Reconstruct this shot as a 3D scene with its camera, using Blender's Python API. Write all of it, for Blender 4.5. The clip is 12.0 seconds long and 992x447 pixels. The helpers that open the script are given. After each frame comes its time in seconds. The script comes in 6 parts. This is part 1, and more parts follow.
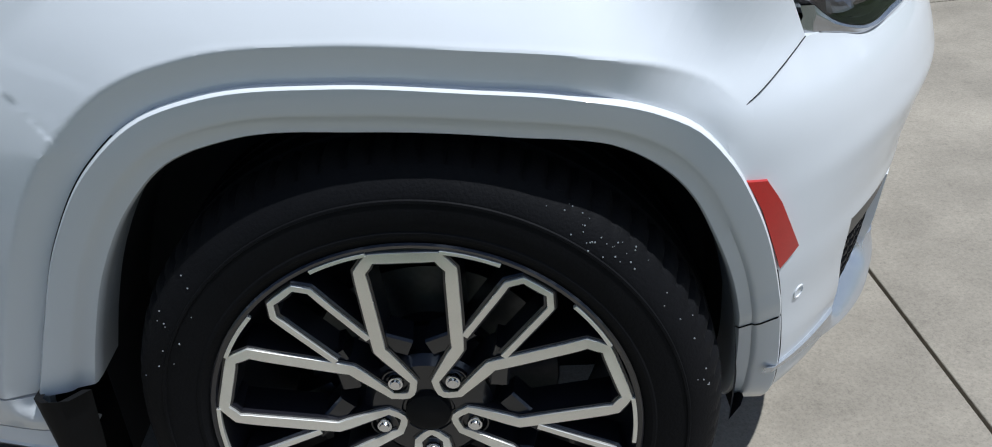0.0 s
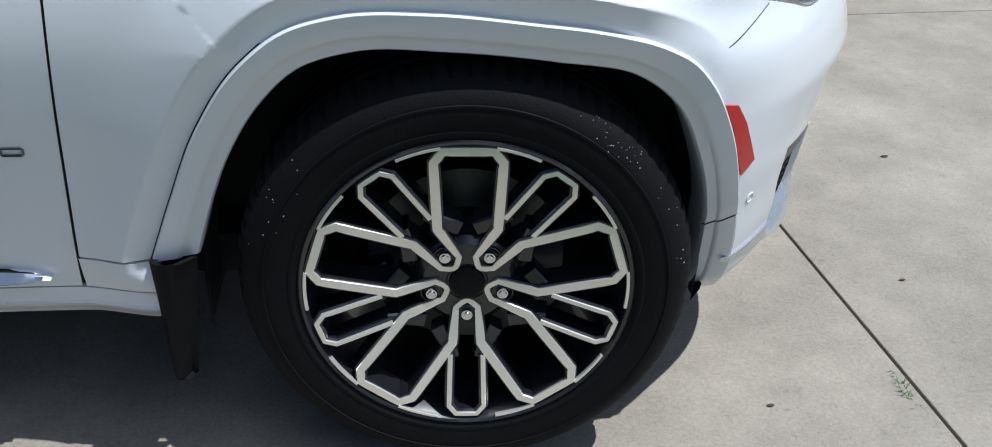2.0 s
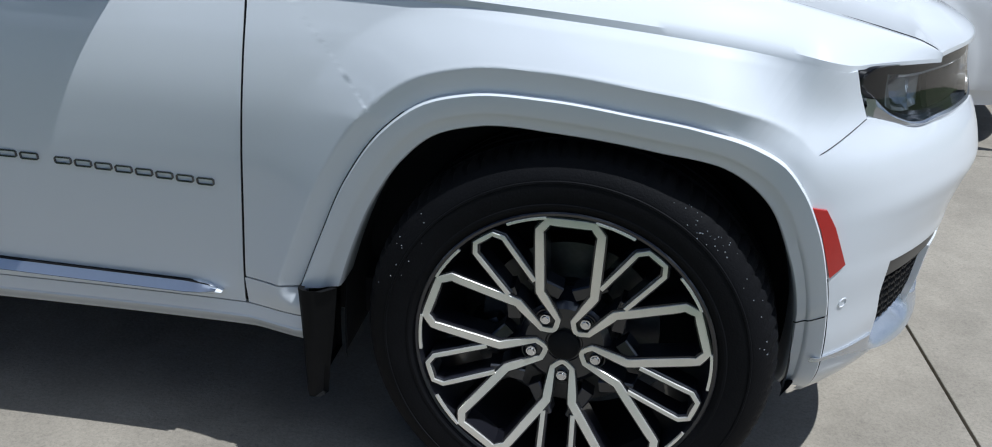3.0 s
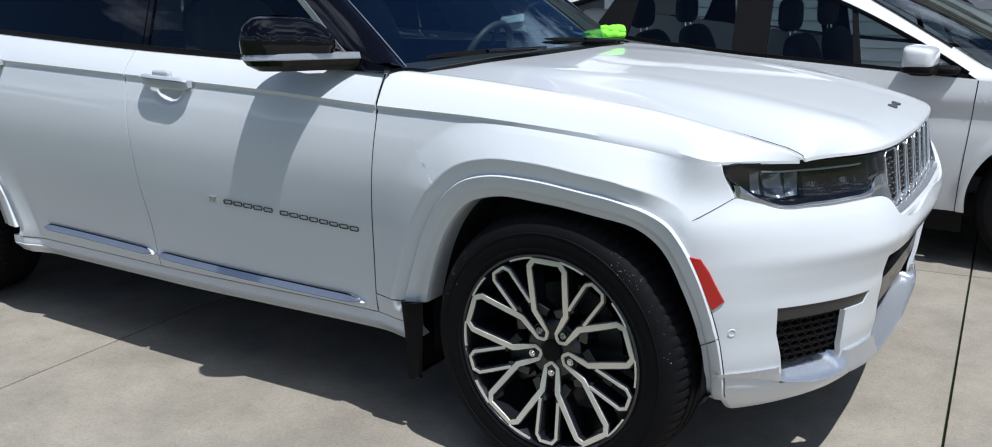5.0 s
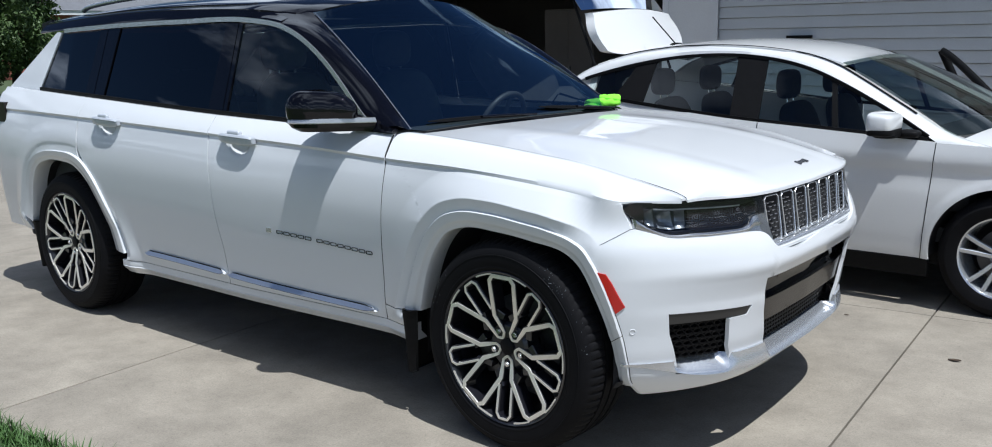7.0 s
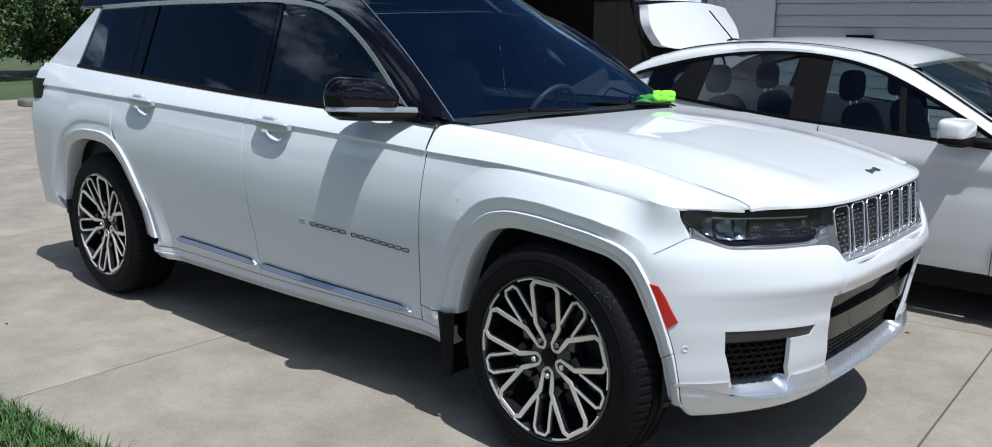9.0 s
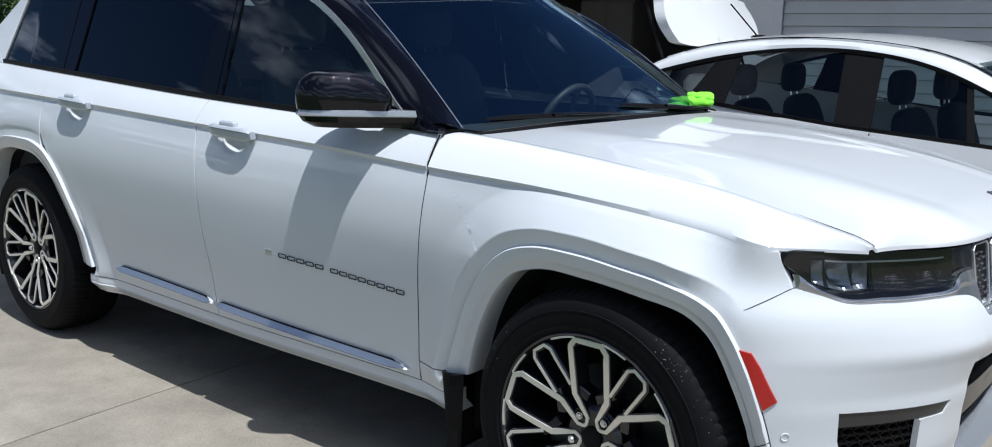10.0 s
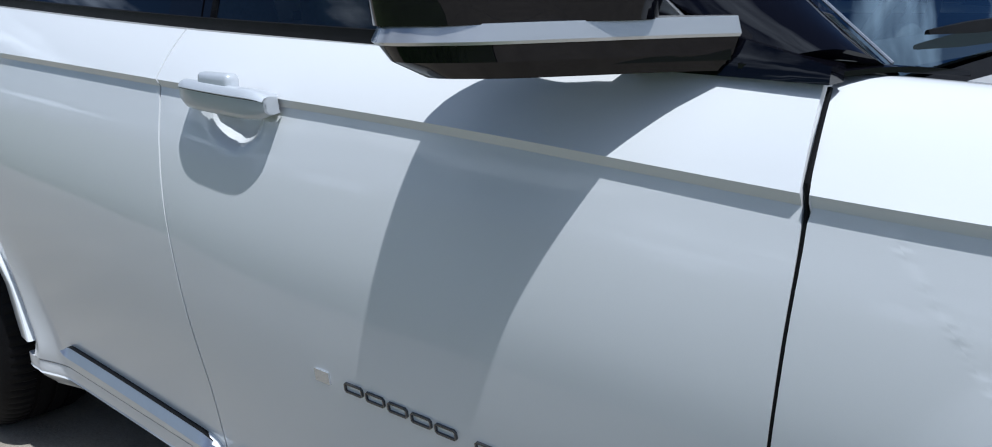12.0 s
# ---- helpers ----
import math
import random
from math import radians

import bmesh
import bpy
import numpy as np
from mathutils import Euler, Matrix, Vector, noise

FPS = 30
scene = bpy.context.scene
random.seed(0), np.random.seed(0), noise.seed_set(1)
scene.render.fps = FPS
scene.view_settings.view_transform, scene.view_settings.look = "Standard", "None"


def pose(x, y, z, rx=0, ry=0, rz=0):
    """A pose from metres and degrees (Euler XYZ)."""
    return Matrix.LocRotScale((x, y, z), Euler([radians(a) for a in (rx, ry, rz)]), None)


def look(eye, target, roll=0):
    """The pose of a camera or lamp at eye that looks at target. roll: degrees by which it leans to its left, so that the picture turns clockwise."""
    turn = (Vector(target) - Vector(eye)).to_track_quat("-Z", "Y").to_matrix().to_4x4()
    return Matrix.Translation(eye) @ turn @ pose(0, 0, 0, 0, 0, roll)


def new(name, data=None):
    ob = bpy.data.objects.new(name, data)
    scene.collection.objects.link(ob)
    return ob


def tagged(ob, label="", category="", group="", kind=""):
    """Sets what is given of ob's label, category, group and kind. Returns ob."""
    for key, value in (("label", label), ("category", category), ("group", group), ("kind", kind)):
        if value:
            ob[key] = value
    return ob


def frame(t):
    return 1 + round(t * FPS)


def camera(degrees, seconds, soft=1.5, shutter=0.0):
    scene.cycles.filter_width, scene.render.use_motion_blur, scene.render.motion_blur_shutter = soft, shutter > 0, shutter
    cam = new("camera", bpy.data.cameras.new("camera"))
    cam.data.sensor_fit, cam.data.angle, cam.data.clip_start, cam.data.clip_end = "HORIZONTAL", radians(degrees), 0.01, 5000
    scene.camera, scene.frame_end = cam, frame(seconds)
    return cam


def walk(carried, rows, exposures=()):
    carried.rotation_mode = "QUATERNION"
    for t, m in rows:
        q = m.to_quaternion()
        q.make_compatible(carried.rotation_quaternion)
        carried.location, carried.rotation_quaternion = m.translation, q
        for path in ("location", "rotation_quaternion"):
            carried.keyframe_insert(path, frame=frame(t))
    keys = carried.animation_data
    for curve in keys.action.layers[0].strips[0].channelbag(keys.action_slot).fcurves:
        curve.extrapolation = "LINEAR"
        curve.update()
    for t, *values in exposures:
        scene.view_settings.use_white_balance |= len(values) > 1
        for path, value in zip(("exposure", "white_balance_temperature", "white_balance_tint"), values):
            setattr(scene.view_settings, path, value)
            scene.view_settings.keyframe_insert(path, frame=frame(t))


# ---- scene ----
cam = camera(54.4, 12.0, 1.0)
PATH = [
    (0, (0.173, -1.898, 1.225), (0.06, -0.165, 0.233), -4.6),
    (0.5, (0.098, -2.05, 1.234), (0.158, -0.35, 0.182), -2.7),
    (1, (0.032, -2.191, 1.213), (0.175, -0.472, 0.202), -1.3),
    (1.5, (-0.009, -2.255, 1.251), (0.141, -0.535, 0.242), -0.4),
    (2, (-0.055, -2.29, 1.279), (0.074, -0.556, 0.292), 1.5),
    (2.5, (-0.019, -2.369, 1.259), (-0.049, -0.57, 0.387), 2.6),
    (3, (0.145, -2.479, 1.3), (-0.182, -0.673, 0.506), 2.4),
    (3.5, (0.427, -2.591, 1.32), (-0.215, -0.826, 0.633), 1.0),
    (3.7, (0.522, -2.667, 1.33), (-0.186, -0.913, 0.68), 1.1),
    (5.3, (1.41, -3.136, 1.417), (0.279, -1.558, 0.935), -1.1),
    (5.5, (1.518, -3.199, 1.443), (0.358, -1.64, 0.971), -1.2),
    (6, (1.744, -3.267, 1.451), (0.525, -1.743, 1.013), -1.4),
    (6.5, (1.973, -3.35, 1.447), (0.713, -1.847, 1.054), -1.1),
    (6.7, (2.05, -3.43, 1.46), (0.791, -1.924, 1.078), -1.1),
    (8.5, (2.101, -3.461, 1.453), (0.806, -1.987, 1.066), 0.6),
    (9, (1.915, -3.289, 1.452), (0.596, -1.84, 1.054), 0.7),
    (9.5, (1.664, -3.073, 1.426), (0.347, -1.621, 1.028), 0.6),
    (10, (1.3, -2.818, 1.386), (0.022, -1.33, 0.998), 1.0),
    (10.5, (0.921, -2.51, 1.347), (-0.345, -1.009, 0.964), 1.1),
    (11, (0.505, -2.264, 1.312), (-0.716, -0.73, 0.92), 1.4),
    (11.5, (0.146, -1.944, 1.263), (-1.141, -0.469, 0.854), 1.2),
    (12, (-0.208, -1.662, 1.207), (-1.587, -0.304, 0.703), -2.0),
]
walk(cam, [(t, look(eye, target, roll)) for t, eye, target, roll in PATH], [(0.0, -0.2, 5690, 8), (1.0, 0.04, 5640, 8), (2.0, 0.02, 5690, 8), (3.0, -0.17, 5600, 8), (3.5, -0.14, 5680, 8), (5.5, -0.04, 5800, 9), (9.0, -0.02, 5800, 9), (10.5, -0.05, 5740, 9), (12.0, -0.1, 5660, 9)])

# ---- light: midday sun, blue sky with fair-weather clouds ----
world = bpy.data.worlds.new("sky")
scene.world = world
world.use_nodes = True
wn, wl = world.node_tree.nodes, world.node_tree.links
wn.clear()
w_out = wn.new("ShaderNodeOutputWorld")
w_bg = wn.new("ShaderNodeBackground")
w_sky = wn.new("ShaderNodeTexSky")
w_sky.sky_type = "NISHITA"
w_sky.sun_disc = False
w_sky.sun_elevation = radians(65.5)
w_sky.sun_rotation = radians(106.0)
w_sky.air_density, w_sky.dust_density, w_sky.ozone_density = 1.0, 0.6, 1.5
w_tc = wn.new("ShaderNodeTexCoord")
w_sep = wn.new("ShaderNodeSeparateXYZ")
wl.new(w_tc.outputs["Generated"], w_sep.inputs[0])
w_up = wn.new("ShaderNodeMath")
w_up.operation = "MAXIMUM"
w_up.inputs[1].default_value = 0.04
wl.new(w_sep.outputs[2], w_up.inputs[0])
w_lift = wn.new("ShaderNodeMath")
w_lift.inputs[1].default_value = 0.12
wl.new(w_up.outputs[0], w_lift.inputs[0])
w_div = []
for i in (0, 1):
    d = wn.new("ShaderNodeMath")
    d.operation = "DIVIDE"
    wl.new(w_sep.outputs[i], d.inputs[0])
    wl.new(w_lift.outputs[0], d.inputs[1])
    w_div.append(d)
w_com = wn.new("ShaderNodeCombineXYZ")
wl.new(w_div[0].outputs[0], w_com.inputs[0])
wl.new(w_div[1].outputs[0], w_com.inputs[1])
w_noise = wn.new("ShaderNodeTexNoise")
w_noise.inputs["Scale"].default_value = 1.1
w_noise.inputs["Detail"].default_value = 9
w_noise.inputs["Roughness"].default_value = 0.58
wl.new(w_com.outputs[0], w_noise.inputs["Vector"])
w_ramp = wn.new("ShaderNodeValToRGB")
w_ramp.color_ramp.elements[0].position = 0.515
w_ramp.color_ramp.elements[1].position = 0.61
wl.new(w_noise.outputs["Fac"], w_ramp.inputs[0])
w_mix = wn.new("ShaderNodeMix")
w_mix.data_type = "RGBA"
wl.new(w_ramp.outputs["Color"], w_mix.inputs["Factor"])
w_deep = wn.new("ShaderNodeMix")
w_deep.data_type, w_deep.blend_type = "RGBA", "MULTIPLY"
w_deep.inputs["Factor"].default_value = 1.0
w_deep.inputs["B"].default_value = (0.44, 0.53, 0.68, 1)
wl.new(w_sky.outputs[0], w_deep.inputs["A"])
wl.new(w_deep.outputs["Result"], w_mix.inputs["A"])
w_mix.inputs["B"].default_value = (17.4, 18.6, 20.4, 1)
wl.new(w_mix.outputs["Result"], w_bg.inputs[0])
w_bg.inputs[1].default_value = 0.066
wl.new(w_bg.outputs[0], w_out.inputs[0])

sun = new("sun", bpy.data.lights.new("sun", "SUN"))
sun.data.energy = 4.95
sun.data.angle = radians(0.55)
sun.data.color = (1.0, 0.96, 0.89)
sun.matrix_world = look((4.2, -1.2, 10.0), (0, 0, 0))


# ---- materials ----
def mat(name, color, rough=0.5, metal=0.0, coat=0.0, spread=0.0, scale=8.0, fine=120.0, bump=0.0, random_amount=0.0, coat_rough=0.03, spec=0.5):
    """A principled surface with colour varied at two scales, and fine relief."""
    m = bpy.data.materials.new(name)
    m.use_nodes = True
    n, l = m.node_tree.nodes, m.node_tree.links
    b = n["Principled BSDF"]
    b.inputs["Base Color"].default_value = (*color, 1)
    b.inputs["Roughness"].default_value = rough
    b.inputs["Metallic"].default_value = metal
    b.inputs["Coat Weight"].default_value = coat
    b.inputs["Coat Roughness"].default_value = coat_rough
    b.inputs["Specular IOR Level"].default_value = spec
    if spread or bump or random_amount:
        tc = n.new("ShaderNodeTexCoord")
        big, small = n.new("ShaderNodeTexNoise"), n.new("ShaderNodeTexNoise")
        for t, s, d in ((big, scale, 5), (small, fine, 3)):
            t.inputs["Scale"].default_value = s
            t.inputs["Detail"].default_value = d
            l.new(tc.outputs["Object"], t.inputs["Vector"])
        both = n.new("ShaderNodeMath")
        both.operation = "ADD"
        l.new(big.outputs["Fac"], both.inputs[0])
        l.new(small.outputs["Fac"], both.inputs[1])
        last = both
        if random_amount:
            info, mul = n.new("ShaderNodeObjectInfo"), n.new("ShaderNodeMath")
            mul.operation = "MULTIPLY_ADD"
            mul.inputs[1].default_value = random_amount
            l.new(info.outputs["Random"], mul.inputs[0])
            l.new(both.outputs[0], mul.inputs[2])
            last = mul
        rng = n.new("ShaderNodeMapRange")
        rng.inputs["From Min"].default_value, rng.inputs["From Max"].default_value = 0.6, 1.4
        rng.inputs["To Min"].default_value, rng.inputs["To Max"].default_value = 1 - spread, 1 + spread
        l.new(last.outputs[0], rng.inputs["Value"])
        mix = n.new("ShaderNodeMix")
        mix.data_type, mix.blend_type = "RGBA", "MULTIPLY"
        mix.inputs["Factor"].default_value = 1
        mix.inputs["A"].default_value = (*color, 1)
        l.new(rng.outputs[0], mix.inputs["B"])
        l.new(mix.outputs["Result"], b.inputs["Base Color"])
        if bump:
            bp = n.new("ShaderNodeBump")
            bp.inputs["Strength"].default_value = bump
            bp.inputs["Distance"].default_value = 0.003
            l.new(small.outputs["Fac"], bp.inputs["Height"])
            l.new(bp.outputs[0], b.inputs["Normal"])
    return m


def glass(name, tint, clear, rough=0.0, ior=1.52, sheen=(1, 1, 1)):
    """Tinted pane: a glossy skin over a part that lets light through."""
    m = bpy.data.materials.new(name)
    m.use_nodes = True
    n, l = m.node_tree.nodes, m.node_tree.links
    n.clear()
    out, mix, tr, gl, fr = (n.new("ShaderNode" + k) for k in ("OutputMaterial", "MixShader", "BsdfTransparent", "BsdfGlossy", "Fresnel"))
    tr.inputs[0].default_value = (*[c * clear for c in tint], 1)
    gl.inputs["Roughness"].default_value = rough
    fr.inputs["IOR"].default_value = ior
    gl.inputs["Color"].default_value = (*sheen, 1)
    l.new(fr.outputs[0], mix.inputs[0])
    l.new(tr.outputs[0], mix.inputs[1])
    l.new(gl.outputs[0], mix.inputs[2])
    l.new(mix.outputs[0], out.inputs[0])
    return m


def concrete_material():
    m = mat("concrete", (0.270, 0.240, 0.195), 0.9, spread=0.20, scale=1.1, fine=110.0, bump=0.4, random_amount=0.15)
    n, l = m.node_tree.nodes, m.node_tree.links
    b = n["Principled BSDF"]
    old = b.inputs["Base Color"].links[0].from_socket
    tc = n.new("ShaderNodeTexCoord")
    # aggregate speckle, and long pale wash marks
    vor = n.new("ShaderNodeTexVoronoi")
    vor.inputs["Scale"].default_value = 210
    wash = n.new("ShaderNodeTexNoise")
    wash.inputs["Scale"].default_value = 2.6
    wash.inputs["Detail"].default_value = 8
    wash.inputs["Roughness"].default_value = 0.7
    for t in (vor, wash):
        l.new(tc.outputs["Object"], t.inputs["Vector"])
    r1, r2 = n.new("ShaderNodeMapRange"), n.new("ShaderNodeMapRange")
    r1.inputs["From Max"].default_value, r1.inputs["To Min"].default_value, r1.inputs["To Max"].default_value = 0.5, 0.86, 1.10
    r2.inputs["From Min"].default_value, r2.inputs["From Max"].default_value = 0.38, 0.66
    r2.inputs["To Min"].default_value, r2.inputs["To Max"].default_value = 0.80, 1.13
    l.new(vor.outputs["Distance"], r1.inputs["Value"])
    l.new(wash.outputs["Fac"], r2.inputs["Value"])
    # small dark pits and scuffs
    pit = n.new("ShaderNodeTexNoise")
    pit.inputs["Scale"].default_value = 38
    pit.inputs["Detail"].default_value = 6
    pit.inputs["Roughness"].default_value = 0.75
    l.new(tc.outputs["Object"], pit.inputs["Vector"])
    r3 = n.new("ShaderNodeMapRange")
    r3.inputs["From Min"].default_value, r3.inputs["From Max"].default_value = 0.28, 0.44
    r3.inputs["To Min"].default_value, r3.inputs["To Max"].default_value = 0.72, 1.0
    l.new(pit.outputs["Fac"], r3.inputs["Value"])
    for r in (r1, r2, r3):
        mx = n.new("ShaderNodeMix")
        mx.data_type, mx.blend_type = "RGBA", "MULTIPLY"
        mx.inputs["Factor"].default_value = 1
        l.new(old, mx.inputs["A"])
        l.new(r.outputs[0], mx.inputs["B"])
        old = mx.outputs["Result"]
    l.new(old, b.inputs["Base Color"])
    return m


PAINT = mat("pearl_white_paint", (0.72, 0.735, 0.75), 0.34, coat=0.85, spread=0.012, scale=2.0, fine=900.0)
PAINT.node_tree.nodes["Principled BSDF"].inputs["Coat IOR"].default_value = 1.45
PAINT.node_tree.nodes["Principled BSDF"].inputs["Specular IOR Level"].default_value = 0.1
BLACK_GLOSS = mat("black_gloss_paint", (0.003, 0.003, 0.005), 0.9, coat=0.8, coat_rough=0.01, spec=0.0)
BLACK_PLASTIC = mat("black_plastic", (0.009, 0.009, 0.0095), 0.5, spread=0.2, scale=30, fine=600, bump=0.15, spec=0.08)
LINER = mat("wheel_well_felt", (0.016, 0.016, 0.018), 0.95, spread=0.3, scale=20, fine=300)
RUBBER = mat("tyre_rubber", (0.0055, 0.0055, 0.0065), 0.68, spread=0.3, scale=14, fine=260, bump=0.25, spec=0.12)
RIM_DARK = mat("dark_rim_paint", (0.010, 0.010, 0.014), 0.32, coat=0.6, spread=0.1, scale=20)
RIM_CUT = mat("machined_rim_face", (0.90, 0.88, 0.82), 0.36, metal=0.75, spread=0.05, scale=30, fine=700)
CHROME = mat("chrome", (0.72, 0.73, 0.75), 0.12, metal=1.0)
SATIN = mat("satin_silver", (0.58, 0.60, 0.63), 0.27, metal=0.75, spread=0.03, scale=15)
DARK_CHROME = mat("dark_chrome", (0.10, 0.10, 0.105), 0.2, metal=0.9)
LAMP_RED = mat("red_reflector", (0.45, 0.010, 0.006), 0.3, coat=0.4, spread=0.1, scale=60, fine=500)
SMOKED = mat("smoked_lens", (0.014, 0.011, 0.010), 0.25, coat=0.25, spec=0.2)
GLASS_DARK = glass("privacy_glass", (0.6, 0.7, 1.0), 0.03, sheen=(0.9, 0.94, 1.0))
GLASS_SIDE = glass("front_door_glass", (0.84, 1.0, 0.97), 0.85, ior=1.62)
# windscreen: blue gloss colour and high IOR paint in a stronger sky reflection
GLASS_WS = glass("windscreen_glass", (0.7, 0.9, 1.0), 0.6, ior=2.3, sheen=(0.66, 0.86, 1.0))
GLASS_CLEAR = glass("lamp_lens", (1, 1, 1), 0.9)
INTERIOR = mat("dark_cabin_trim", (0.05, 0.053, 0.056), 0.7, spread=0.15, scale=20)
SEAT = mat("black_leather", (0.065, 0.065, 0.067), 0.5, spread=0.2, scale=25, bump=0.1)
CONCRETE = concrete_material()
GRASS_SOIL = mat("lawn_soil", (0.062, 0.088, 0.033), 0.95, spread=0.5, scale=0.6, fine=40)
CLOTH = mat("lime_microfibre", (0.28, 0.85, 0.05), 0.9, spread=0.12, scale=40, fine=500, bump=0.5)
HATCH_WHITE = mat("white_paint", (0.72, 0.725, 0.72), 0.35, coat=1.0, spread=0.015, scale=3)
SIDING = mat("pale_siding", (0.56, 0.575, 0.58), 0.6, spread=0.06, scale=3, fine=90, bump=0.1)
WALL_WHITE = mat("white_trim_paint", (0.70, 0.71, 0.72), 0.6, spread=0.05, scale=2, fine=80)
# the open bay's shade is put into this dark wall and cabinet colour
GARAGE_DIMMED = mat("garage_interior", (0.12, 0.11, 0.10), 0.9, spread=0.2, scale=2)
LETTER = mat("badge_chrome", (0.13, 0.13, 0.14), 0.2, metal=0.85)
MESH_BLACK = mat("grille_black", (0.004, 0.004, 0.0045), 0.45, spec=0.12)
FOG_BAR = mat("fog_bar_plastic", (0.03, 0.029, 0.028), 0.36, spread=0.05, scale=20)
LAMP_CELL = mat("lamp_reflector", (0.24, 0.27, 0.31), 0.28, metal=0.8, spread=0.1, scale=40)
TRIM_SILVER = mat("bright_trim", (0.62, 0.62, 0.62), 0.24, metal=0.7)
GLASS_HATCH = glass("hatch_screen_glass", (0.80, 1.0, 0.95), 0.30, ior=1.5)
STEEL = mat("brake_steel", (0.10, 0.10, 0.105), 0.42, metal=1.0, spread=0.1, scale=60)


# ---- building tools ----
def spline(xs, ys):
    """A smooth curve through a few control values (Hermite)."""
    xs, ys = np.array(xs, float), np.array(ys, float)
    g = np.gradient(ys, xs)

    def f(x):
        x = np.clip(np.asarray(x, float), xs[0], xs[-1])
        i = np.clip(np.searchsorted(xs, x) - 1, 0, len(xs) - 2)
        h = xs[i + 1] - xs[i]
        t = (x - xs[i]) / h
        return ((1 + 2 * t) * (1 - t) ** 2 * ys[i] + t * (1 - t) ** 2 * h * g[i] + t * t * (3 - 2 * t) * ys[i + 1] + t * t * (t - 1) * h * g[i + 1])
    return f


def smooth_line(pts, n):
    """n points evenly along a smooth line through the control points."""
    p = np.array(pts, float)
    s = np.r_[0, np.cumsum(np.linalg.norm(np.diff(p, axis=0), axis=1))]
    fine = np.linspace(0, s[-1], 600)
    q = np.stack([spline(s, p[:, k])(fine) for k in range(p.shape[1])], 1)
    r = np.r_[0, np.cumsum(np.linalg.norm(np.diff(q, axis=0), axis=1))]
    u = np.linspace(0, r[-1], n)
    return np.stack([np.interp(u, r, q[:, k]) for k in range(p.shape[1])], 1)


def smoothstep(t):
    t = np.clip(t, 0, 1)
    return t * t * (3 - 2 * t)


HEART = np.array((-1.6, 0.0, 0.9))  # faces of a car turn away from here


def part(name, geo, material, parent=None, label="", smooth=True, angle=32):
    """Links one mesh (verts, faces or a bmesh) as one object, under a thing if a parent is given."""
    me = bpy.data.meshes.new(name)
    if isinstance(geo, bmesh.types.BMesh):
        geo.to_mesh(me)
        geo.free()
    else:
        v, f = geo
        if parent is not None:
            v = [np.asarray(p, float) for p in v]
            tot = 0.0
            for q in f:
                a, b, c = v[q[0]], v[q[1]], v[q[2]]
                tot += float(np.dot(np.cross(b - a, c - a), (a + c) / 2 - HEART))
            if tot < 0:
                f = [tuple(reversed(q)) for q in f]
        me.from_pydata([tuple(map(float, p)) for p in v], [], [tuple(map(int, q)) for q in f])
    me.materials.append(material)
    if smooth:
        me.polygons.foreach_set("use_smooth", [True] * len(me.polygons))
        me.set_sharp_from_angle(angle=radians(angle))
    me.update()
    ob = new(name, me)
    if parent is not None:
        ob.parent = parent
    if label:
        ob["label"] = label
    return ob


def thing(name, at, label, category, group="", kind=""):
    ob = new(name)
    ob.location = at
    ob.empty_display_size = 0.1
    return tagged(ob, label, category, group, kind)


def patch(P, inward=(0, 0.016, 0), closed=False):
    """A quad sheet from an (n, m, 3) array, with its border folded inwards so that its edge shows thickness."""
    P = np.asarray(P, float)
    n, m = P.shape[:2]
    v = list(P.reshape(-1, 3))
    f = []
    for i in range(n - 1):
        for j in range(m - 1):
            a = i * m + j
            f.append((a, a + 1, a + m + 1, a + m))
    if closed:
        for j in range(m - 1):
            a = (n - 1) * m + j
            f.append((a, a + 1, j + 1, j))
    if inward is not None and not closed:
        ring = [j for j in range(m)] + [i * m + m - 1 for i in range(1, n)] + [(n - 1) * m + j for j in range(m - 2, -1, -1)] + [i * m for i in range(n - 2, 0, -1)]
        inw = np.asarray(inward, float)
        base = len(v)
        v += [v[k] + inw for k in ring]
        k = len(ring)
        for i in range(k):
            f.append((ring[i], base + i, base + (i + 1) % k, ring[(i + 1) % k]))
    return v, f


def merge(*geos):
    v, f = [], []
    for gv, gf in geos:
        o = len(v)
        v += list(gv)
        f += [tuple(i + o for i in q) for q in gf]
    return v, f


def flip_y(geo, about=0.0):
    return [np.array((p[0], 2 * about - p[1], p[2])) for p in geo[0]], [tuple(reversed(q)) for q in geo[1]]


def box(x0, x1, y0, y1, z0, z1, bevel=0.0, seg=2):
    bm = bmesh.new()
    bmesh.ops.create_cube(bm, size=1, matrix=Matrix.Translation(((x0 + x1) / 2, (y0 + y1) / 2, (z0 + z1) / 2)) @ Matrix.Diagonal((x1 - x0, y1 - y0, z1 - z0, 1)))
    if bevel:
        bmesh.ops.bevel(bm, geom=bm.edges[:], offset=bevel, segments=seg, affect="EDGES", profile=0.6)
    return bm


def geo_of(bm):
    bm.verts.index_update()
    g = [np.array(v.co) for v in bm.verts], [tuple(v.index for v in f.verts) for f in bm.faces]
    bm.free()
    return g


def moved(geo, m):
    return [np.array(m @ Vector(p)) for p in geo[0]], geo[1]


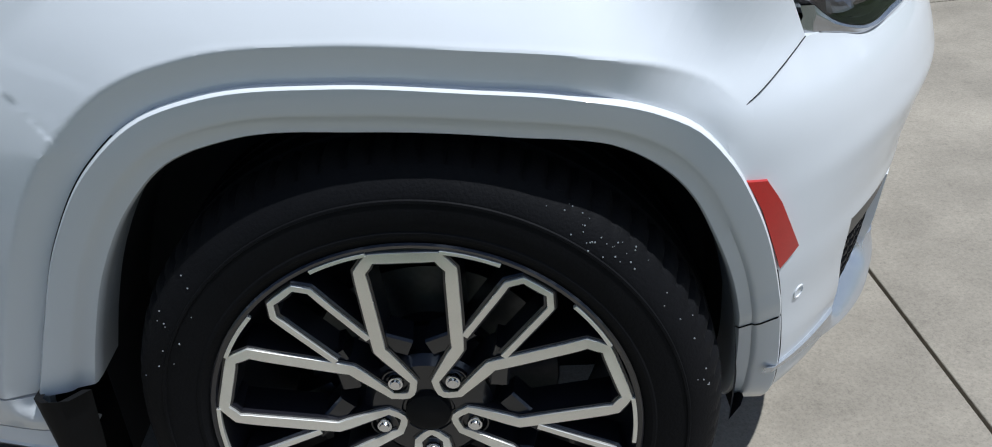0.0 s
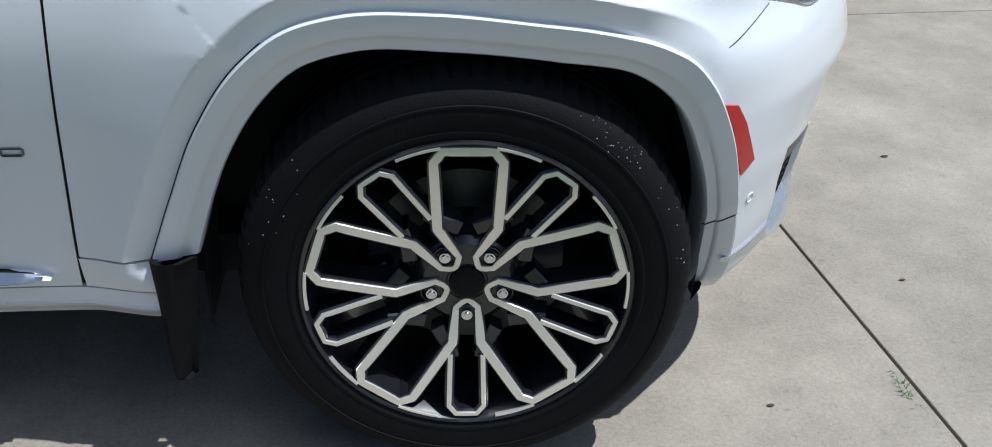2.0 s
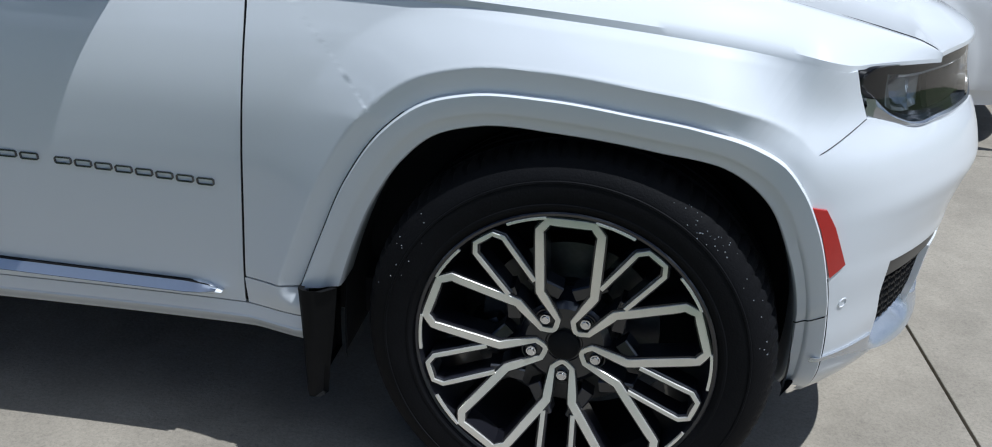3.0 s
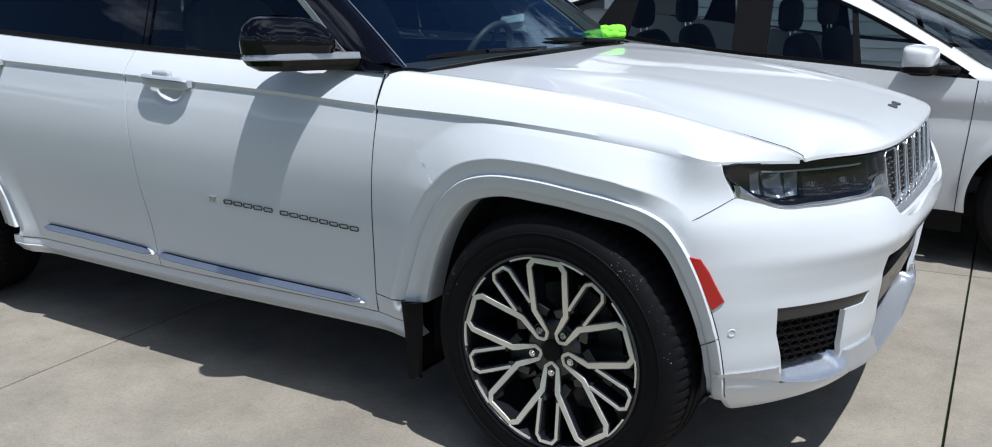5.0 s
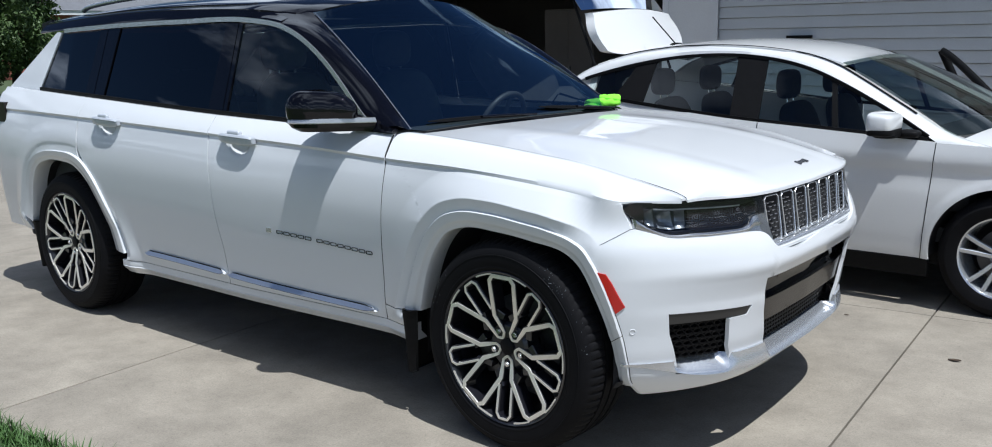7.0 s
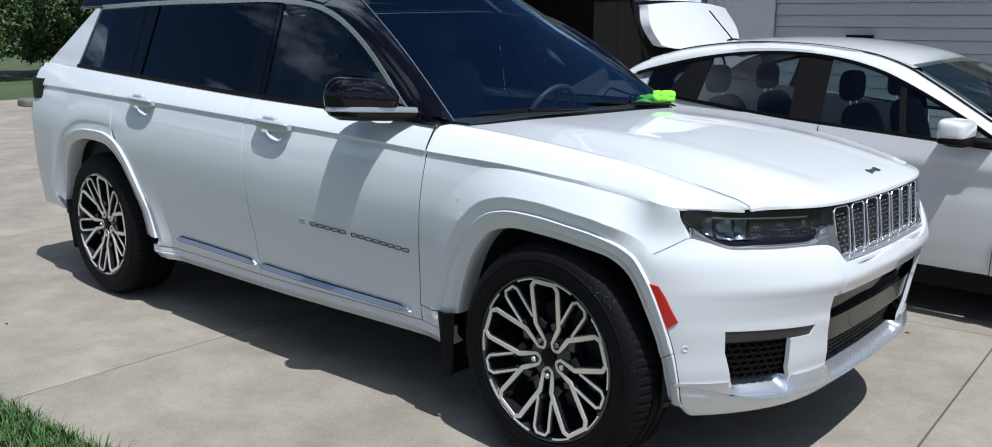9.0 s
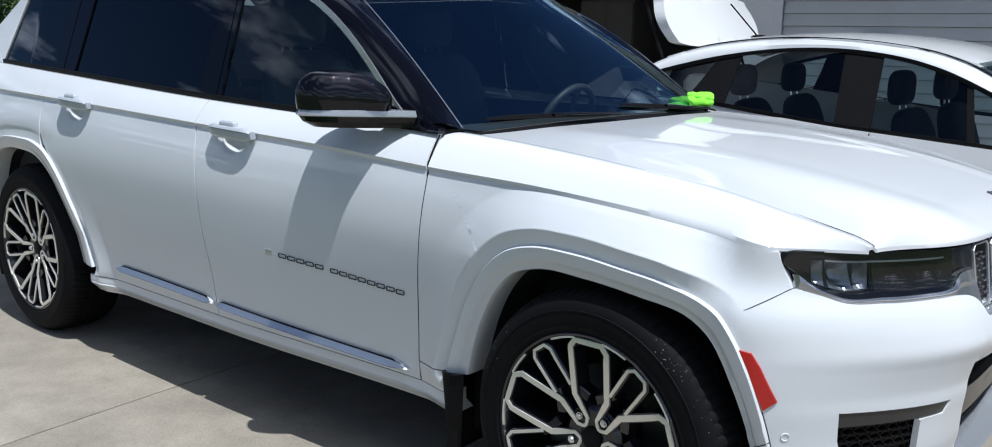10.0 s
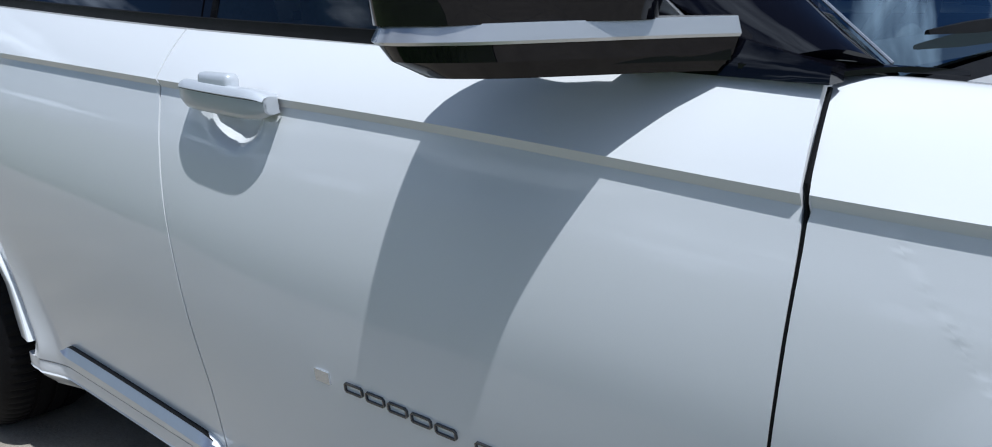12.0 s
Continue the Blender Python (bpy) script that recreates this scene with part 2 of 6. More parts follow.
def sweep(path, profile, up=(0, 0, 1), closed=False, caps=True, wide=None, tall=None):
    """Sweeps a closed profile [(side, up), ...] along a path. Side is to the right of the way; wide and tall scale it point by point."""
    P = np.asarray(path, float)
    n, k = len(P), len(profile)
    v, f = [], []
    for i in range(n):
        a, b = (P[i - 1] if (i > 0 or closed) else P[i]), (P[(i + 1) % n] if (i < n - 1 or closed) else P[i])
        t = (b - a) / (np.linalg.norm(b - a) + 1e-9)
        s = np.cross(t, up)
        s /= np.linalg.norm(s) + 1e-9
        w = np.cross(s, t)
        ks, kw = (1 if wide is None else wide[i]), (1 if tall is None else tall[i])
        v += [P[i] + s * q[0] * ks + w * q[1] * kw for q in profile]
    for i in range(n if closed else n - 1):
        for j in range(k):
            a, b = i * k, ((i + 1) % n) * k
            f.append((a + j, a + (j + 1) % k, b + (j + 1) % k, b + j))
    if caps and not closed:
        f += [tuple(range(k - 1, -1, -1)), tuple((n - 1) * k + j for j in range(k))]
    return v, f


def round_profile(a, b, n=10):
    return [(a * math.cos(2 * math.pi * i / n), b * math.sin(2 * math.pi * i / n)) for i in range(n)]


def lathe_y(prof, n=64, x=0.0, z=0.0):
    """Turns (radius, y) pairs round an axle along y."""
    v, f = [], []
    k = len(prof)
    for i in range(n):
        a = 2 * math.pi * i / n
        v += [np.array((x + r * math.cos(a), y, z + r * math.sin(a))) for r, y in prof]
    for i in range(n):
        for j in range(k - 1):
            a, b = i * k + j, ((i + 1) % n) * k + j
            f.append((a, a + 1, b + 1, b))
    return v, f


def superblob(c, r, e, n=28, m=18, shear=None):
    P = np.zeros((n, m, 3))
    sg = lambda t, p: math.copysign(abs(t) ** p, t)
    for i in range(n):
        a = 2 * math.pi * i / n
        for j in range(m):
            b = -math.pi / 2 + math.pi * j / (m - 1)
            q = np.array((sg(math.cos(b), e) * sg(math.cos(a), e), sg(math.cos(b), e) * sg(math.sin(a), e), sg(math.sin(b), e)))
            if shear:
                q = shear(q)
            P[i, j] = np.array(c) + q * np.array(r)
    return patch(P, None, closed=True)


# ---- the white three-row SUV: side shape ----
# x runs forwards from the front axle, the flank is at y = -width
AXLE_R = -3.091
crease = spline([-4.3, -3.62, -2.70, -1.70, -1.08, -0.59, -0.2, 0.19, 0.36, 0.44, 0.62], [1.104, 1.099, 1.083, 1.057, 1.039, 1.016, 1.004, 0.973, 0.951, 0.938, 0.938])
belt = spline([-4.3, -3.45, -2.80, -1.73, -1.26, -0.63, -0.3], [1.238, 1.210, 1.182, 1.137, 1.124, 1.107, 1.100])
flank = spline([0, 0.08, 0.18, 0.30, 0.45, 0.60, 0.75, 0.88, 1.0], [0.905, 0.914, 0.925, 0.9385, 0.9545, 0.9655, 0.9685, 0.957, 0.936])
FLARE_OUT = [(-0.518, 0.432), (-0.470, 0.55), (-0.412, 0.678), (-0.340, 0.780), (-0.270, 0.835), (-0.193, 0.858), (-0.06, 0.862), (0.09, 0.848), (0.205, 0.833), (0.291, 0.809), (0.336, 0.786), (0.369, 0.750), (0.405, 0.684), (0.442, 0.572), (0.456, 0.503), (0.464, 0.44), (0.467, 0.38), (0.462, 0.315)]
FLARE_IN = [(-0.440, 0.437), (-0.413, 0.52), (-0.368, 0.628), (-0.311, 0.717), (-0.255, 0.770), (-0.176, 0.796), (-0.028, 0.796), (0.13, 0.781), (0.25, 0.760), (0.320, 0.709), (0.366, 0.622), (0.400, 0.512), (0.409, 0.44), (0.411, 0.38), (0.407, 0.305)]
R_OUT = [(-3.62, 0.50), (-3.545, 0.66), (-3.46, 0.797), (-3.345, 0.864), (-3.24, 0.890), (-3.09, 0.898), (-2.935, 0.890), (-2.83, 0.856), (-2.735, 0.779), (-2.63, 0.63), (-2.555, 0.50), (-2.515, 0.40)]
R_IN = [(-3.555, 0.45), (-3.515, 0.56), (-3.445, 0.71), (-3.37, 0.792), (-3.26, 0.830), (-3.09, 0.838), (-2.945, 0.820), (-2.85, 0.770), (-2.755, 0.66), (-2.685, 0.53), (-2.63, 0.40)]
OUT_F, OUT_R = smooth_line(FLARE_OUT, 500), smooth_line(R_OUT, 500)
HANDLES = ((-1.478, 1.033), (-2.578, 1.064))


N_FRONT = 1.68
broken = lambda xs, ys: (lambda v: np.interp(v, xs, ys))
STEP = 0.012  # height of the shaded step under the crease
# front skin: depth and half width of its plan curve at each height, and where it meets the wheel arch
sk_a = spline([0.25, 0.30, 0.345, 0.39, 0.45, 0.52, 0.57, 0.60, 0.625, 0.66, 0.70, 0.735, 0.78, 0.83, 0.88, 0.94], [0.36, 0.415, 0.440, 0.438, 0.452, 0.464, 0.474, 0.478, 0.486, 0.500, 0.516, 0.508, 0.490, 0.464, 0.450, 0.440])
sk_b = spline([0.25, 0.30, 0.35, 0.40, 0.50, 0.57, 0.70, 0.79, 0.85, 0.94], [0.805, 0.858, 0.900, 0.917, 0.929, 0.938, 0.941, 0.934, 0.906, 0.900])
flare_x = broken([0.24, 0.315, 0.38, 0.44, 0.503, 0.571, 0.675, 0.745, 0.789, 0.87], [0.462, 0.462, 0.467, 0.464, 0.457, 0.4435, 0.407, 0.371, 0.3610, 0.3570])


def skin_x(y, z):
    """The plan curve, flattened across the middle."""
    flat = 0.068 * np.clip(1 - (y / 0.55) ** 2, 0, 1) ** 2
    full_ = 0.016 * smoothstep((0.85 - np.abs(y)) / 0.3)
    return 0.36 + sk_a(z) * (1 - np.clip(np.abs(y) / sk_b(z), 0, 1) ** N_FRONT) ** (1 / N_FRONT) - flat + full_


def skin_y(x, z):
    return sk_b(z) * (1 - np.clip((x - 0.36) / sk_a(z), 0, 1) ** N_FRONT) ** (1 / N_FRONT)


def off_line(x, z, line):
    d = np.full(np.shape(x), 9.0)
    for a, b in line:
        d = np.minimum(d, (x - a) ** 2 + (z - b) ** 2)
    return np.sqrt(d)


def width(x, z):
    """Half width of the flank at a length and height, with crease, wheel bulges and handle cups."""
    x, z = np.broadcast_arrays(np.asarray(x, float), np.asarray(z, float))
    zc, zb = crease(x), belt(x)
    fade = smoothstep((0.42 - x) / 0.5)
    step = STEP
    low = flank((z - 0.28) / (zc - step - 0.28))
    k = np.clip((z - zc + step) / step, 0, 1)
    lip = 0.936 + k * 0.0060 * fade
    g = np.clip((z - zc) / (zb - zc), 0, 1.3)
    top = 0.936 + 0.0060 * fade - 0.072 * (0.75 * g + 0.25 * g * g)
    w = np.where(z < zc - step, low, np.where(z < zc, lip, top))
    # the cabin narrows towards the front wheels, more so low down
    w = w - (0.036 - 0.012 * np.clip((z - 0.6) / 0.4, 0, 1)) * smoothstep((x + 1.65) / 1.05)
    w = w - 0.050 * np.clip((x + 0.6) / 1.05, 0, 1.2) ** 2 - 0.055 * np.clip((-3.0 - x) / 1.2, 0, 1.2) ** 2
    for line, peak, drop in ((OUT_F, 0.960, 0.042), (OUT_R, 0.966, 0.020)):
        h = peak - drop * np.clip((0.80 - z) / 0.38, 0, 1)
        d = off_line(x, z, line)
        inside = h - 0.013 * (1 - np.clip(d / 0.044, 0, 1))
        s = np.clip((0.15 - d) / 0.106, 0, 1) ** 1.45 * smoothstep((zc - 0.03 - z) / 0.05 + 1.0)
        out = w + np.maximum(h - w, 0) * s
        w = out + (np.maximum(w, inside) - out) * smoothstep((0.051 - d) / 0.014)
    # the fender's nose runs out into the bumper skin
    k = smoothstep((x - 0.20) / 0.22)
    w = w + (skin_y(x, np.minimum(z, 0.94)) - 0.001 - w) * k * smoothstep((0.985 - z) / 0.04)
    for hx, hz in HANDLES:
        q = ((x - hx) / 0.066) ** 2 + ((z - hz + 0.020) / 0.042) ** 2
        w = w - 0.026 * smoothstep(1.15 - q)
    return w


def flank_sheet(X, Z, lift=0.0, side=-1):
    return np.stack([X, side * (width(X, Z) + lift), Z], -1)


def door_rows(xa, xb, z0, z1, nx, nz):
    """Rows from edge xa(z) to edge xb(z); z1 may follow the belt."""
    u = np.linspace(0, 1, nx)
    low_n, top_n = nz - 36, 30
    marks = [("low", k) for k in np.linspace(0, 1, low_n)] + [("step", k) for k in (0.0, 0.1, 0.4, 0.7, 0.9, 1.0)] + [("top", k) for k in np.linspace(0, 1, top_n + 1)[1:]]
    X, Z = np.zeros((len(marks), nx)), np.zeros((len(marks), nx))
    for j, (zone, k) in enumerate(marks):
        zn = {"low": z0 + (1.02 - z0) * k, "step": 1.025, "top": 1.03 + 0.09 * k}[zone]
        X[j] = xa(zn) + (xb(zn) - xa(zn)) * u
        c, hi = crease(X[j]), z1(X[j])
        Z[j] = z0 + (c - STEP - 0.001 - z0) * k if zone == "low" else c - STEP + STEP * k if zone == "step" else c + 0.003 + (hi - c - 0.003) * k
    return X, Z


gap_front = spline([0.3, 0.5, 0.7, 0.88, 1.01, 1.12], [-0.650, -0.634, -0.614, -0.597, -0.592, -0.606])
gap_mid = spline([0.3, 0.42, 0.53, 0.66, 0.8, 1.05, 1.25], [-1.648, -1.648, -1.648, -1.668, -1.682, -1.716, -1.728])
gap_rear = spline([0.3, 0.40, 0.50, 0.62, 0.765, 0.842, 0.88, 0.95, 1.25], [-2.515, -2.522, -2.572, -2.652, -2.757, -2.845, -2.875, -2.885, -2.90])

suv = thing("suv", (0, 0, 0), "white three-row SUV with gloss black roof on concrete drive", "car")
G = 0.0026


def both_sides(name, geo, material, label="", angle=32):
    part(name, geo, material, suv, label, angle=angle)
    part(name, flip_y(geo), material, suv, label, angle=angle)


# doors
X, Z = door_rows(lambda z: gap_mid(z) + G, lambda z: gap_front(z) - 0.0028, 0.366, lambda x: belt(x) - 0.004, 96, 110)
for side in (1, -1):
    geo = patch(flank_sheet(X, Z), (0, 0.02, 0))
    front_door = part("front_door", geo if side > 0 else flip_y(geo), PAINT, suv, angle=30)
    if side > 0:
        door_near_f = front_door
    else:
        door_far_f = front_door
X, Z = door_rows(lambda z: gap_rear(z) + G, lambda z: gap_mid(z) - G, 0.366, lambda x: belt(x) - 0.004, 96, 110)
for side in (1, -1):
    geo = patch(flank_sheet(X, Z), (0, 0.02, 0))
    rear_door = part("rear_door", geo if side > 0 else flip_y(geo), PAINT, suv, angle=30)
    if side > 0:
        door_near_r = rear_door
    else:
        door_far_r = rear_door


def fan(inner, outer, hub, n, m, power=1.0):
    """A sheet from a wheel-arch line out to a panel's edge, matched by angle round the hub."""
    hub = np.array(hub)

    def polar(p):
        q = np.array(p) - hub
        a = np.unwrap(np.arctan2(q[:, 1], q[:, 0]))
        return a, np.hypot(q[:, 0], q[:, 1])
    ai, ri = polar(inner)
    ao, ro = polar(outer)
    u = np.linspace(0, 1, n)
    u = np.unique(np.r_[u, (ao - ao[0]) / (ao[-1] - ao[0])])
    out = np.zeros((len(u), m, 2))
    t = np.linspace(0, 1, m) ** power
    for i, w in enumerate(u):
        a, b = ai[0] + (ai[-1] - ai[0]) * w, ao[0] + (ao[-1] - ao[0]) * w
        r0 = np.interp(a, ai[::-1], ri[::-1]) if ai[0] > ai[-1] else np.interp(a, ai, ri)
        r1 = np.interp(b, ao[::-1], ro[::-1]) if ao[0] > ao[-1] else np.interp(b, ao, ro)
        p, q = hub + r0 * np.array((math.cos(a), math.sin(a))), hub + r1 * np.array((math.cos(b), math.sin(b)))
        out[i] = p + (q - p) * t[:, None]
    return out[..., 0], out[..., 1]


# dark bead behind the front door's edge, put in for the gap's shade
zz = np.linspace(0.372, 1.098, 40)
both_sides("door_seal", sweep(np.stack([gap_front(zz), -(width(gap_front(zz), zz) - 0.0035), zz], -1), round_profile(0.0028, 0.003, 6), up=(0, 1, 0)), BLACK_PLASTIC)

# front fender: from the wheel arch up to the crease, then over the shoulder to the bonnet gap
cx = np.linspace(-0.586, 0.42, 50)
inner = OUT_F[(OUT_F[:, 1] > 0.43) | (OUT_F[:, 0] > 0)]
inner = inner[(inner[:, 0] < 0.3720)]
edge = [(gap_front(z) + G, z) for z in np.linspace(0.431, 0.99, 26)] + [(x, float(crease(x)) - STEP) for x in cx] + [(0.436, 0.931), (0.448, 0.895), (0.4665, 0.851)]
X, Z = fan(inner, np.array(edge), (-0.06, 0.43), 190, 60)
fender_low = patch(flank_sheet(X, Z), (0, 0.02, 0))
crest_y = spline([-0.62, -0.2, 0.2, 0.5, 0.61], [0.800, 0.805, 0.800, 0.775, 0.748])
crest_z = spline([-0.62, -0.3, 0.0, 0.25, 0.45, 0.61], [1.110, 1.092, 1.066, 1.036, 0.993, 0.950])
def nose_z(x):
    """Height of the shut line between fender and bonnet, rolled over at the nose."""
    d = np.clip((0.597 - np.asarray(x, float)) / 0.05, 0, 1)
    return crest_z(x) - (crest_z(x) - 0.942) * (1 - np.sqrt(np.clip(1 - (1 - d) ** 2, 0, 1)))


S = []
for i, x in enumerate(np.r_[np.linspace(-0.587, 0.53, 62), np.linspace(0.535, 0.594, 16)]):
    zc = float(crease(x))
    xe = min(x, 0.425)
    y0 = float(width(np.array(xe), np.array(zc - STEP)))
    y1 = float(width(np.array(xe), np.array(zc + 0.0005)))
    if x > 0.425:
        # over the headlamp the shoulder's foot follows the lamp's upper edge
        k = (x - 0.425) / 0.168
        y0 = y1 = y0 + (0.752 - y0) * (k ** 0.85)
        zc = 0.938
    ring = [(x, -y0, zc - STEP * (x < 0.425)), (x, -y1, zc)]
    cy, cz = float(crest_y(x)), float(nose_z(x))
    for t in np.linspace(0, 1, 12)[1:]:
        yy = y1 + (cy - y1) * t
        zz = zc + (cz - zc) * (1 - (1 - t) ** 1.5)
        ring.append((x - 0.036 * t * max(0.0, 1 - i / 9), -yy, zz))
    for t in (0.35, 0.7, 1.0):
        ring.append((x - 0.036 * max(0.0, 1 - i / 9), -(cy - 0.030 * t), cz - 0.002 * t * t))
    S.append(ring)
fender_top = patch(np.array(S), (0, 0, -0.007))
wing = merge(fender_low, fender_top)
part("fender", wing, PAINT, suv, angle=30)
v, f = flip_y(wing)
part("fender", ([np.array(q) - np.array((0, 0, 0.016 * float(smoothstep((q[2] - 0.90) / 0.1)))) for q in v], f), PAINT, suv, angle=30)

# sill end between fender and rocker, rocker panel, underbody
u, v = np.meshgrid(np.linspace(-0.64, -0.508, 10), np.linspace(0.366, 0.427, 8))
both_sides("sill_end", patch(flank_sheet(u, v)), PAINT)
u, v = np.meshgrid(np.linspace(-2.56, -0.512, 80), np.r_[np.linspace(0.292, 0.330, 6), np.linspace(0.334, 0.362, 6)])
w = width(u, np.full(u.shape, 0.366)) - 0.044 + 0.042 * smoothstep((v - 0.28) / 0.06) + 0.004 * (v < 0.333)
both_sides("rocker_panel", merge(patch(np.stack([u, -w, v], -1), (0, 0.08, 0))), PAINT)
# unseen boxes added to stop sun leaking through grille and chin
part("radiator_pack", box(0.36, 0.61, -0.60, 0.60, 0.262, 0.92, 0.02), LINER, suv)
part("undertray", box(0.36, 0.645, -0.54, 0.54, 0.288, 0.335, 0.01), LINER, suv)
part("splash_panel", box(0.60, 0.690, -0.30, 0.47, 0.292, 0.332, 0.008), LINER, suv)
part("underbody", box(-4.1, 0.55, -0.70, 0.70, 0.27, 0.36, 0.02), LINER, suv)
for x in (0.0, AXLE_R):
    part("subframe", box(x - 0.55, x + 0.55, -0.64, 0.64, 0.36, 0.98, 0.05), LINER, suv)


# wheel-arch flares
def flare_ring(out, inn, lift, n=110):
    a, b = smooth_line(out, n), smooth_line(inn, n)
    rows = []
    prof = ((0.0, -0.010), (0.0, 0.004), (0.015, 0.010), (0.05, 0.0125), (0.12, 0.0118), (0.50, 0.007), (0.60, 0.004), (0.66, -0.001), (0.94, -0.006), (0.985, -0.011), (1.0, -0.03), (1.0, -0.09))
    w0 = width(a[:, 0], a[:, 1])
    low = smoothstep((0.53 - a[:, 1]) / 0.10) * (a[:, 0] > 0.2)
    w0 = np.maximum(w0, lift - 0.2 * low) - 0.004 * low
    for t, d in prof:
        p = a + (b - a) * t
        rows.append(np.stack([p[:, 0], -(w0 + d), p[:, 1]], -1))
    return patch(np.stack(rows, 1), None)


for out, inn, lift in ((FLARE_OUT, FLARE_IN, 0.90), (R_OUT, R_IN, 0.94)):
    both_sides("wheel_arch_trim", flare_ring(out, inn, lift), PAINT, angle=40)
for inn, x0 in ((FLARE_IN, 0.0), (R_IN, AXLE_R)):
    a = smooth_line(inn, 40)
    a = np.vstack([[(a[0, 0] - 0.0, 0.26)], a, [(a[-1, 0] + 0.015, 0.33)]])
    rows = [np.stack([a[:, 0] - x0, np.full(len(a), y), a[:, 1]], -1) * np.array((k, 1, 1)) + np.array((x0, 0, 0)) for y, k in ((-0.868, 1.0), (-0.85, 1.02), (-0.64, 1.02))]
    both_sides("wheel_liner", patch(np.stack(rows, 1), None), LINER)

# fine seams, dark beads in place of gap shade: across the flare's foot, and between flare and bumper
fl_a, fl_b = smooth_line(FLARE_OUT, 300), smooth_line(FLARE_IN, 300)
i0 = 150 + int(np.argmin(np.abs(fl_a[150:, 1] - 0.503)))
seam = []
for t, d in ((0.0, 0.0035), (0.03, 0.0108), (0.12, 0.0122), (0.50, 0.0074), (0.60, 0.0044), (0.66, -0.0006), (0.94, -0.0056), (1.0, -0.012)):
    p = fl_a[i0] + (fl_b[i0] - fl_a[i0]) * t
    seam.append((p[0], -(max(float(width(*fl_a[i0])), 0.90 - 0.2 * float(smoothstep(0.27))) + d - 0.0032 * float(smoothstep(0.27))), p[1]))
both_sides("flare_seam", sweep(np.array(seam), round_profile(0.0011, 0.0011, 6)), BLACK_PLASTIC)
low_edge = fl_a[(fl_a[:, 0] > 0.3) & (fl_a[:, 1] < 0.58) & (fl_a[:, 1] > 0.325)]
both_sides("flare_seam", sweep(np.stack([low_edge[:, 0] + 0.0012, -(skin_y(low_edge[:, 0] + 0.0012, low_edge[:, 1]) + 0.0004), low_edge[:, 1]], -1), round_profile(0.0012, 0.0012, 6), up=(0, 1, 0)), BLACK_PLASTIC)

rear_leg = fl_a[(fl_a[:, 0] < -0.30)]
both_sides("flare_seam", sweep(np.stack([rear_leg[:, 0] - 0.0015, -(width(rear_leg[:, 0] - 0.0015, rear_leg[:, 1]) + 0.0004), rear_leg[:, 1]], -1), round_profile(0.0008, 0.0008, 6), up=(0, 1, 0)), BLACK_PLASTIC)

# mud flaps
for x0, z1 in ((-0.518, 0.438), (-3.555, 0.46)):
    q = smooth_line([(x0, z1), (x0 + 0.001, 0.33), (x0 + 0.000, 0.24), (x0 + 0.001, 0.180)], 14)
    rows = []
    for px, pz in q:
        k = (z1 - pz) / (z1 - 0.18)
        w = 0.064 * (1 - 0.55 * k)
        rows.append([(px + w, -0.918 + 0.03 * k, pz + 0.004), (px + 0.6 * w, -0.936 + 0.03 * k, pz), (px + 0.2 * w, -0.938 + 0.03 * k, pz), (px, -0.928 + 0.03 * k, pz), (px, -0.86, pz), (px, -0.70, pz)])
    both_sides("mud_flap", patch(np.array(rows), (0.012, 0, 0)), BLACK_PLASTIC, "matt black moulded mud flap", angle=50)

# rear quarter: lower panel round the arch, then the tail
TAIL = -3.89
cx = np.linspace(TAIL, -2.89, 60)
inner = OUT_R[OUT_R[:, 0] < -2.872]
edge = [(TAIL, z) for z in np.linspace(0.50, 1.06, 24)] + [(x, float(crease(x)) - STEP) for x in cx] + [(gap_rear(z) - G, z) for z in np.linspace(1.03, 0.885, 8)]
X, Z = fan(inner, np.array(edge), (-3.15, 0.50), 110, 26)
q_low = patch(flank_sheet(X, Z), (0, 0.02, 0))
u, k = np.meshgrid(np.linspace(TAIL, -2.893, 60), np.linspace(0, 1, 36))
zz = crease(u) - STEP + k * (belt(u) - 0.004 - crease(u) + STEP)
q_up = patch(flank_sheet(u, zz), (0, 0.02, 0))
glass_w = lambda x, z: 0.848 - 0.115 * np.clip((z - belt(x)) / 0.40, 0, 1.2) - 0.03 * np.clip((-3.2 - x) / 0.9, 0, 1)
u, k = np.meshgrid(np.linspace(0, 1, 14), np.linspace(0, 1, 20))
zz = 1.203 + k * 0.325
x_in = -3.485 + 0.15 * k
xx = x_in + u * ((TAIL + 0.51 * k) - x_in)
d_pillar = patch(np.stack([xx, -glass_w(xx, zz) - 0.002, zz], -1), (0, 0.02, 0))
both_sides("quarter_panel", merge(q_low, q_up, d_pillar), PAINT, angle=30)
rows = []
for zr in np.linspace(0.40, 1.53, 34):
    xe = TAIL + 0.51 * max(0.0, (zr - 1.203) / 0.325)
    we = float(width(np.array(TAIL), np.array(zr))) if zr < 1.203 else float(glass_w(np.array(xe), np.array(zr)))
    depth = 0.15 + 0.05 * smoothstep((0.75 - zr) / 0.2) - 0.05 * smoothstep((zr - 1.1) / 0.3)
    row = []
    for a in np.linspace(0, math.pi / 2, 16):
        row.append((xe - depth * math.sin(a) ** 0.8, -we * (math.cos(a) ** 0.35 if a < 1.57 else 0), zr))
    rows.append(row + [(p[0], -p[1], p[2]) for p in row[-2::-1]])
part("tailgate", patch(np.array(rows), (0.02, 0, 0)), PAINT, suv, angle=45)
u, v = np.meshgrid(np.linspace(0, 1, 16), np.linspace(0.40, 0.503, 8))
xr = np.interp(v, [0.40, 0.50], [-3.585, -3.618])
